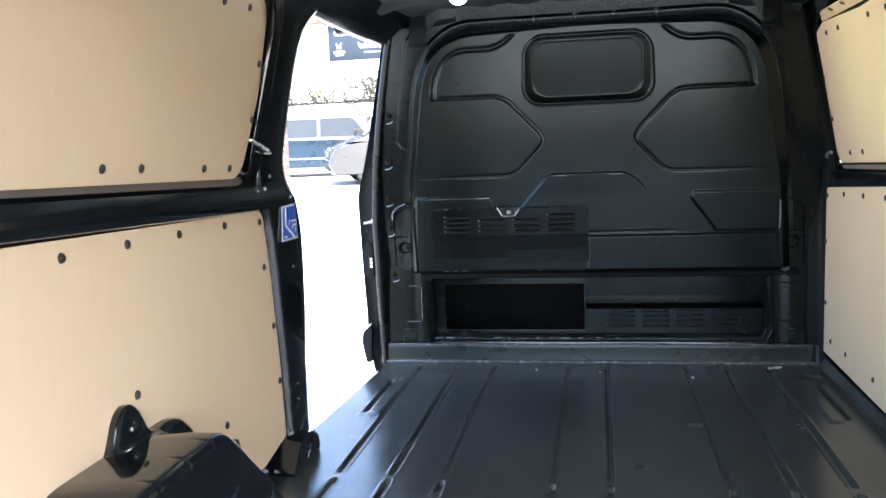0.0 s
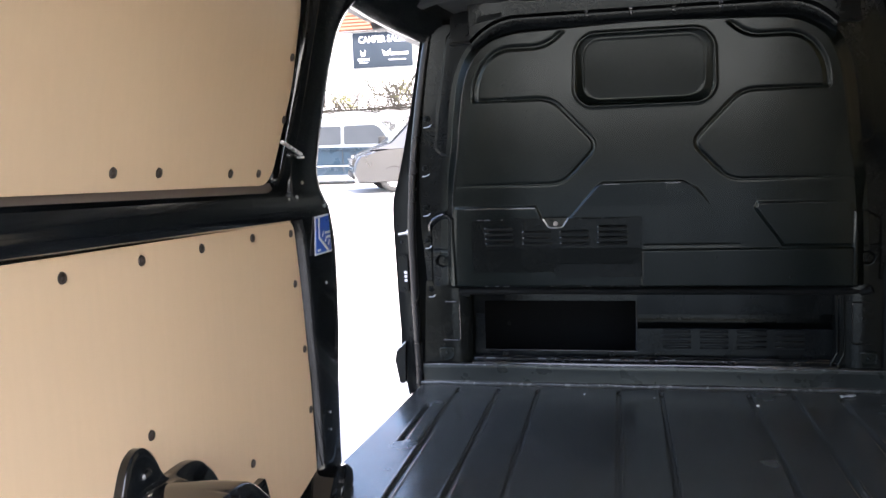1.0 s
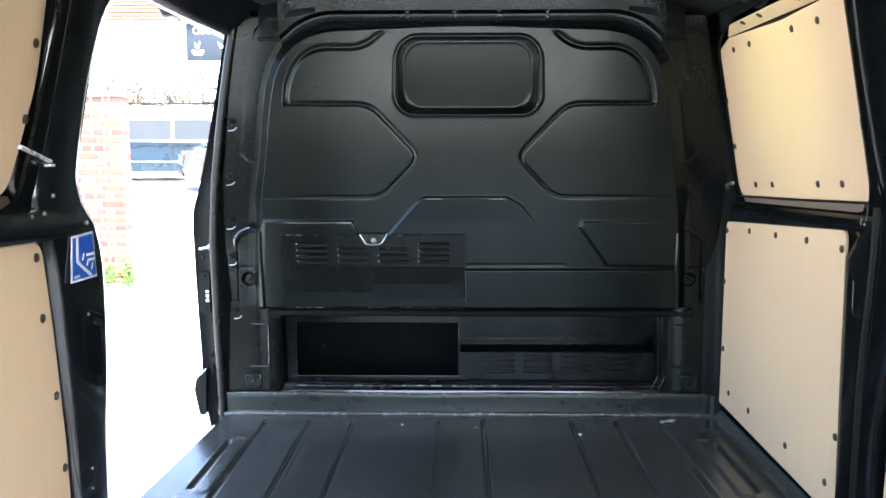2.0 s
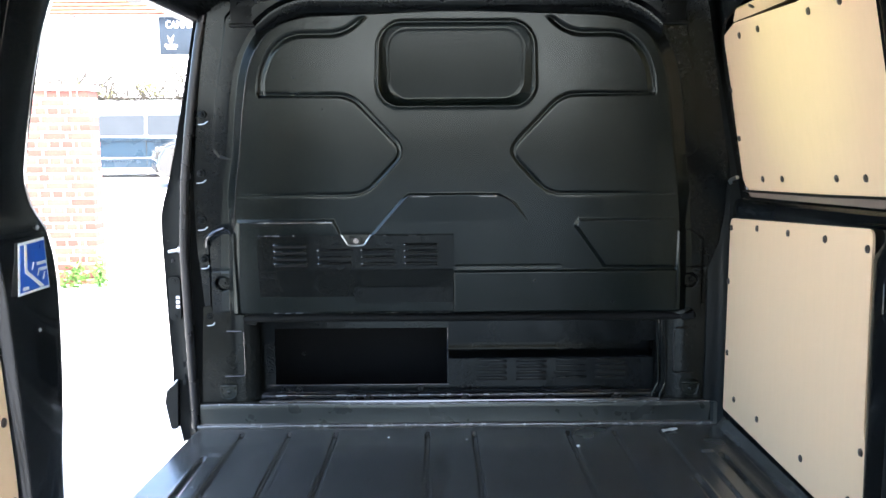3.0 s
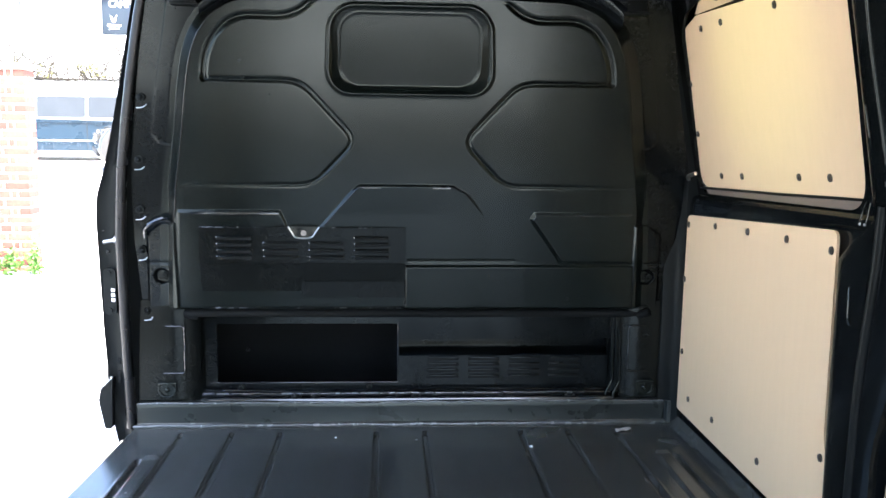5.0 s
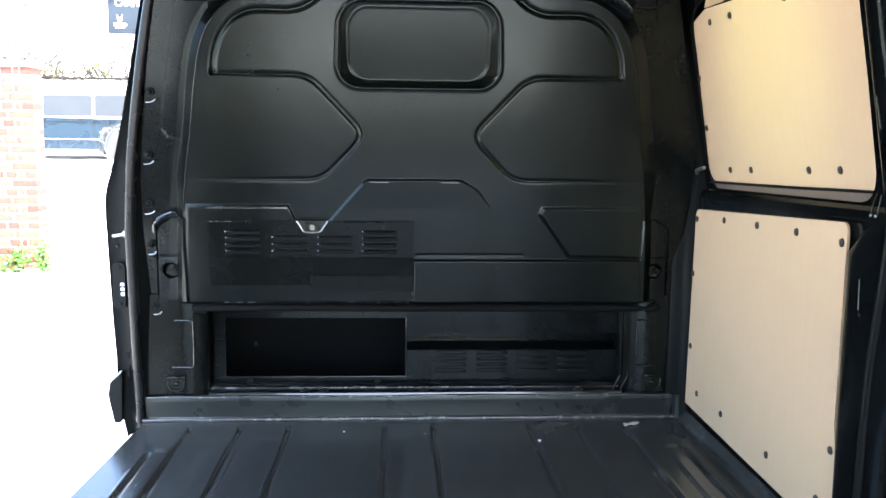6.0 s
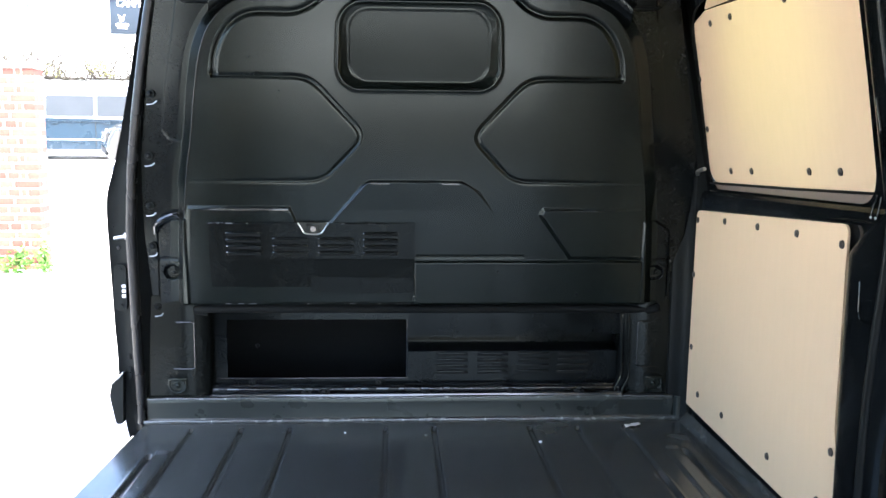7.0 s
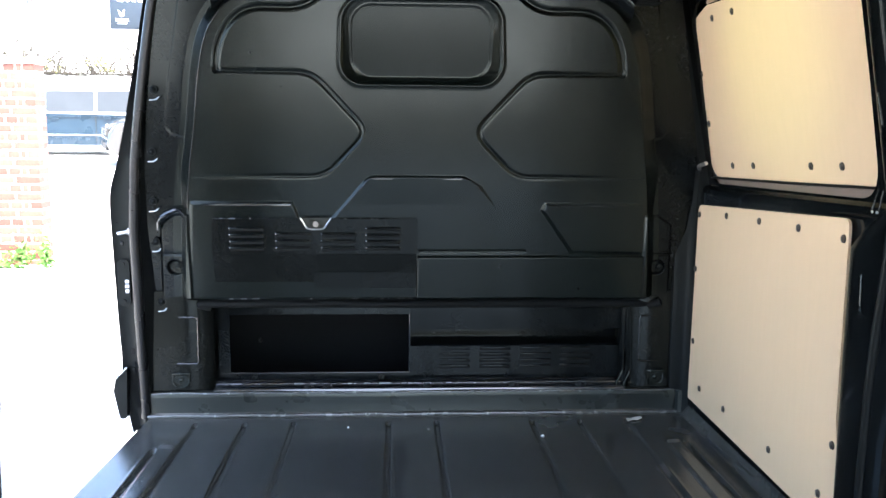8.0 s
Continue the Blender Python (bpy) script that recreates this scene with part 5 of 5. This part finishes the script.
def make_van(label, paint, top_paint, m, stripes, roof_h=1.93, tail=0.0):
    """A panel van; its nose points along +x, the side that is seen along -y."""
    v = thing("parked_van", label, "van", "parked vans", m=m)
    h = roof_h
    lower = [(-2.45 - tail, 0.42), (-2.48 - tail, 0.75), (-2.44 - tail, 1.085), (1.35, 1.085), (1.95, 0.98), (2.35, 0.86), (2.46, 0.70), (2.50, 0.45), (2.40, 0.24), (-2.35 - tail, 0.26)]
    upper = [(-2.44 - tail, 1.085), (-2.36 - tail, h - 0.14), (-2.25 - tail, h - 0.02), (-1.5, h), (0.55, h - 0.01), (0.85, h - 0.08), (1.0, h - 0.18), (1.60, 1.14), (1.98, 1.00), (1.45, 1.00)]
    b = bmesh.new()
    outline_body(b, lower, 0.97, 0.75, 0.10)
    body = part("body", b, paint, v)
    u = bmesh.new()
    outline_body(u, upper, 0.955, 1.0, 0.17)
    part("roof", u, top_paint, v)

    def side(y_off, x, z):
        return (x, -(0.962 - max(0, z - 1.0) * 0.17) - y_off, z)
    for pts in ([(-2.25, 1.12), (-1.35, 1.12), (-1.35, 1.62), (-2.2, 1.62)], [(-1.28, 1.12), (-0.10, 1.12), (-0.10, 1.64), (-1.28, 1.64)], [(-0.02, 1.12), (1.34, 1.12), (1.02, 1.56), (0.86, 1.65), (-0.02, 1.65)]):
        g = bmesh.new()
        sheet(g, rounded(pts, 0.06, 4), [], lambda x, z: side(0.006, x, z), (0, 0.02, 0))
        part("side_window", g, GLASS, v)
    ws = bmesh.new()
    vs = [ws.verts.new(p) for p in ((1.03, -0.74, h - 0.20), (1.03, 0.74, h - 0.20), (1.62, 0.86, 1.15), (1.62, -0.86, 1.15))]
    ws.faces.new(vs)
    ext = bmesh.ops.extrude_face_region(ws, geom=list(ws.faces))
    bmesh.ops.translate(ws, verts=[g for g in ext["geom"] if isinstance(g, bmesh.types.BMVert)], vec=(0.012, 0, 0.012))
    part("windscreen", ws, GLASS, v)
    for x in (-1.31, -0.06, 1.16):
        sl = bmesh.new()
        box(sl, x - 0.006, x + 0.006, -0.978, -0.95, 0.36, 1.0)
        part("door_gap", sl, TYRE, v)
    for x in (-1.15, 0.15):
        hn = bmesh.new()
        box(hn, x, x + 0.18, -0.995, -0.96, 0.93, 0.965, 0.01)
        part("door_handle", hn, paint, v)
    st = bmesh.new()
    box(st, -1.25, 1.15, -0.982, -0.95, 0.985, 1.000, 0.003)
    box(st, -1.15, -0.3, -0.984, -0.95, 0.45, 0.49, 0.01)
    part("side_moulding", st, TYRE if not stripes else paint, v)
    if stripes:
        wh = bmesh.new()
        box(wh, -2.3 - tail, 0.95, -0.984, -0.96, 0.520, 0.540, 0.003)
        box(wh, 0.45, 1.0, -0.984, -0.96, 0.605, 0.625, 0.003)
        for px in (0.28, 0.36, 0.43):
            ball(wh, (px, -0.974, 0.64 + 0.05 * (px < 0.4)), 0.055, 1, 0.2, 0.8, 8, 6)
        part("white_graphic", wh, WHITE, v, "white stripe and plain bird-like shape")
    skirt = bmesh.new()
    box(skirt, -1.55 - tail, 1.12, -0.972, -0.90, 0.205, 0.275, 0.02)
    part("sill_skirt", skirt, VAN_WHITE if stripes else TYRE, v, "pale lower sill" if stripes else "black lower sill")
    rl = bmesh.new()
    tube(rl, [(-2.2 - tail, -0.80, h - 0.035), (0.5, -0.80, h - 0.035), (0.86, -0.79, h - 0.10)], 0.014, 6)
    part("roof_gutter", rl, TYRE, v)
    for x in (-1.60 - tail, 1.55):
        for y in (-0.86, 0.86):
            wv = new("wheel")
            wv.parent = v
            wv.matrix_basis = Matrix.Translation((x, y, 0.335))
            shared("tyre", TYRE_ME, wv, Matrix.Identity(4))
            shared("rim", RIM_ME, wv, Matrix.Identity(4))
        ar = bmesh.new()
        disc(ar, (x, -0.93, 0.36), (0, 1, 0), 0.40, 0.085, 30)
        part("wheel_opening", ar, TYRE, v)
    hl = bmesh.new()
    sheet(hl, rounded([(2.05, 0.78), (2.41, 0.70), (2.40, 0.84), (1.92, 0.95)], 0.03), [], lambda x, z: (x, -0.965 + 0.18 * max(0, x - 1.95), z), (0, 0.1, 0))
    lamp_ob = part("headlight", hl, HEADLAMP, v, "clear headlight")
    for pts in ([(1.90, 0.955), (2.12, 0.885), (2.42, 0.845)], [(2.06, 0.765), (2.25, 0.712), (2.42, 0.692)]):
        ln = bmesh.new()
        tube(ln, [(x, -0.972 + 0.18 * max(0, x - 1.95), z) for x, z in pts], 0.013, 6)
        part("lamp_seal", ln, TYRE, lamp_ob)
    bn = bmesh.new()
    tube(bn, smooth3([(1.30, -0.955, 1.03), (1.62, -0.93, 1.045), (1.95, -0.86, 0.995), (2.25, -0.74, 0.90)], 4), 0.010, 6)
    part("bonnet_gap", bn, TYRE, v)
    gr = bmesh.new()
    box(gr, 2.42, 2.50, -0.62, 0.62, 0.62, 0.80, 0.02)
    box(gr, 2.43, 2.515, -0.70, 0.70, 0.33, 0.48, 0.02)
    part("grille", gr, TYRE, v)
    for z in (0.66, 0.71, 0.76):
        sl = bmesh.new()
        box(sl, 2.49, 2.512, -0.60, 0.60, z, z + 0.018, 0.004)
        part("grille_bar", sl, ALLOY, v)
    fl = bmesh.new()
    box(fl, 2.30, 2.47, -0.90, -0.74, 0.40, 0.50, 0.02)
    part("fog_light", fl, HEADLAMP, v)
    fr = bmesh.new()
    tube(fr, [(2.385 + 0.105 * math.cos(a), -0.925 + 0.03 * math.cos(a), 0.45 + 0.062 * math.sin(a)) for a in np.linspace(0, 2 * math.pi, 20, endpoint=False)], 0.012, 6, True)
    part("fog_light_rim", fr, ALLOY, v)
    mi = bmesh.new()
    box(mi, 1.02, 1.20, -1.12, -0.92, 1.13, 1.32, 0.03)
    part("door_mirror", mi, TYRE, v)
    return v


# the top's pale paint stands in for sky reflected in blue
make_van("blue parked van, sky reflection coloured into its top, white stripe", VAN_BLUE, VAN_WHITE, pose(-7.75, 21.0, ground_z(21.0), 1.7, 0, 3), True, tail=0.95)
make_van("silver grey parked van facing across the yard", VAN_GREY, VAN_GREY, pose(-4.25, 17.9, ground_z(17.9), -1.7, 0, 180 + 22), False)


def make_building():
    b = thing("building", "white rendered building with a red tiled roof", "building", kind="structure")
    y0 = 27.0
    w = bmesh.new()
    box(w, -22, 8, y0, y0 + 6, 0, 5.31)
    part("wall", w, RENDERED, b)
    g = bmesh.new()
    extruded(g, [(y0 - 0.12, 5.33), (y0 - 0.14, 5.39), (y0 - 0.02, 5.41), (y0, 5.33)], "x", -22, 8)
    tube(g, [(-12.4, y0 - 0.1, 5.36), (-12.4, y0 - 0.1, 4.9), (-12.4, y0 - 0.06, 4.7)], 0.06, 10)
    part("gutter", g, ALLOY, b)
    roof_base = bmesh.new()
    extruded(roof_base, [(y0 - 0.25, 5.35), (y0 + 4, 8.01), (y0 + 6.2, 8.01), (y0 + 6.2, 5.35)], "x", -22.2, 8.2)
    part("roof", roof_base, TILE, b)
    tl = bmesh.new()
    for row in range(12):
        y, z = y0 - 0.27 + row * 0.26, 5.38 + row * 0.163
        x = -14 + (row % 2) * 0.14
        while x < -4:
            box(tl, x, x + 0.265, y, y + 0.28, z, z + 0.02)
            x += 0.28
    t = part("roof_tiles", tl, TILE, b, smooth=False)
    t["kind"] = "stuff"


def make_sign():
    s = thing("sign_board", "dark sign board with white lettering on the wall", "sign")
    x0, x1, z0, z1, y = -9.48, -7.28, 4.03, 5.27, 26.97
    b = bmesh.new()
    box(b, x0, x1, y - 0.05, y + 0.02, z0, z1, 0.01)
    part("board", b, SIGN, s)
    cu = bpy.data.curves.new("title", "FONT")
    cu.body, cu.size, cu.extrude, cu.align_x, cu.offset = "CAMPER SALES", 0.33, 0.004, "CENTER", 0.008
    cu.materials.append(WHITE)
    ti = new("title", cu)
    ti.parent = s
    ti.matrix_basis = pose((x0 + x1) / 2, y - 0.058, z1 - 0.36, 90, 0, 0) @ Matrix.Diagonal((0.80, 1, 1, 1))
    ti["label"] = "white capital letters"
    for cx, wd in ((x0 + 0.38, 0.22), (x0 + 1.25, 0.34)):
        lo = bmesh.new()
        sheet(lo, [(cx - wd / 2, z0 + 0.62), (cx, z0 + 0.50), (cx + wd / 2, z0 + 0.64), (cx + wd / 4, z0 + 0.40), (cx - wd / 4, z0 + 0.40)], [], lambda u, v: (u, y - 0.056, v), (0, 0.005, 0))
        part("plain_mark", lo, WHITE, s, "", False)
    for a, b2, c, d in ((0.18, 0.60, 0.25, 0.33), (0.24, 0.54, 0.17, 0.20), (1.40, 2.05, 0.40, 0.50), (1.32, 1.95, 0.23, 0.26)):
        lo = bmesh.new()
        box(lo, x0 + a, x0 + b2, y - 0.058, y - 0.05, z0 + c, z0 + d)
        part("text_bar", lo, WHITE, s, "", False)


def make_wall_lamp():
    x, y, z = -12.01, 26.96, 4.90
    w = thing("wall_lamp", "small grey outdoor lamp under the eaves", "wall lamp")
    a = bmesh.new()
    box(a, x - 0.05, x + 0.05, y - 0.06, y + 0.03, z + 0.12, z + 0.26, 0.01)
    part("bracket", a, ALLOY, w)
    b = bmesh.new()
    disc(b, (x, y - 0.12, z), (0, 0.2, 1), 0.11, 0.26, 16, 0.07)
    part("shade", b, VAN_GREY, w)


def make_hedge():
    rnd = random.Random(21)
    wall = bmesh.new()
    box(wall, -20, 6, 24.9, 25.2, 0.1, 2.42, 0.03)
    ob = link("boundary_wall", wall, RENDERED)
    tagged(ob, "white rendered boundary wall under climbing plants", "wall", kind="structure")
    cope = bmesh.new()
    box(cope, -20, 6, 24.84, 25.26, 2.424, 2.47, 0.015)
    part("coping", cope, TWIG, ob)
    # uneven top line of the growth along the wall
    tops = ([-15, -12.2, -11.85, -11.5, -11.1, -10.8, -10.4, -10.0, -9.6, -9.2, -8.9, -8.6, -8.2, -7.8, -6.9, -4.5], [2.9, 3.0, 3.3, 3.95, 3.3, 3.0, 2.95, 2.7, 2.85, 2.95, 3.05, 3.4, 3.55, 3.3, 3.45, 3.2])
    tw, lf = bmesh.new(), bmesh.new()
    for k in range(300):
        x = rnd.uniform(-15, -4.5)
        p = [Vector((x, 24.85 + rnd.uniform(-0.12, 0.25), 2.40))]
        top = float(np.interp(x, *tops)) + rnd.uniform(-0.25, 0.08)
        d = Vector((rnd.uniform(-0.7, 0.7), rnd.uniform(-0.15, 0.15), 1)).normalized()
        for _ in range(14):
            d = (d + Vector((rnd.uniform(-0.7, 0.7), rnd.uniform(-0.2, 0.2), rnd.uniform(-0.45, 0.45)))).normalized()
            p.append(p[-1] + d * 0.15)
            if p[-1].z > top or p[-1].z < 2.3:
                break
        tube(tw, p, rnd.choice((0.010, 0.013, 0.016, 0.022)), 5)
        for q in p[2:]:
            leaves(lf, rnd, q, (0.08, 0.06, 0.08), rnd.choice((0, 0, 1, 1)), 0.07)
    for k in range(60):
        x = rnd.uniform(-15, -4.6)
        p = [Vector((x, 24.80, 2.46 + rnd.uniform(-0.04, 0.05)))]
        for _ in range(5):
            p.append(p[-1] + Vector((0.14, rnd.uniform(-0.02, 0.02), rnd.uniform(-0.05, 0.05))))
        tube(tw, p, 0.016, 5)
    for x, z, n in ((-9.42, 2.85, 60), (-9.12, 2.80, 85), (-8.95, 2.62, 60), (-6.95, 3.20, 70), (-7.1, 2.95, 40), (-10.6, 2.62, 35), (-8.3, 3.5, 20), (-11.5, 3.7, 25), (-13.4, 2.8, 60), (-5.6, 2.9, 60)):
        leaves(lf, rnd, (x, 24.8, z), (0.16, 0.10, 0.12), n, 0.09)
    h = thing("hedge", "straggly climbing hedge with bare twigs and green leaves", "hedge")
    part("twig_mass", tw, TWIG, h, smooth=False)
    part("leaves", lf, LEAF, h, smooth=False)


make_brick_wall()
make_weeds()
make_building()
make_sign()
make_wall_lamp()
make_hedge()


# ---- raised tailgate above the camera, unseen, added to block the sun at the rear ----
def make_sun_block():
    t = bmesh.new()
    box(t, -0.90, 0.90, -3.80, -2.66, 0, 0.06, 0.02)
    ob = link("tailgate", t, PAINT)
    ob.matrix_world = Matrix.Translation((0, -2.66, 1.42)) @ pose(0, 0, 0, -12, 0, 0) @ Matrix.Translation((0, 2.66, 0))
    tagged(ob, "unseen raised tailgate added to keep the sun out", "tailgate", kind="structure")


make_sun_block()
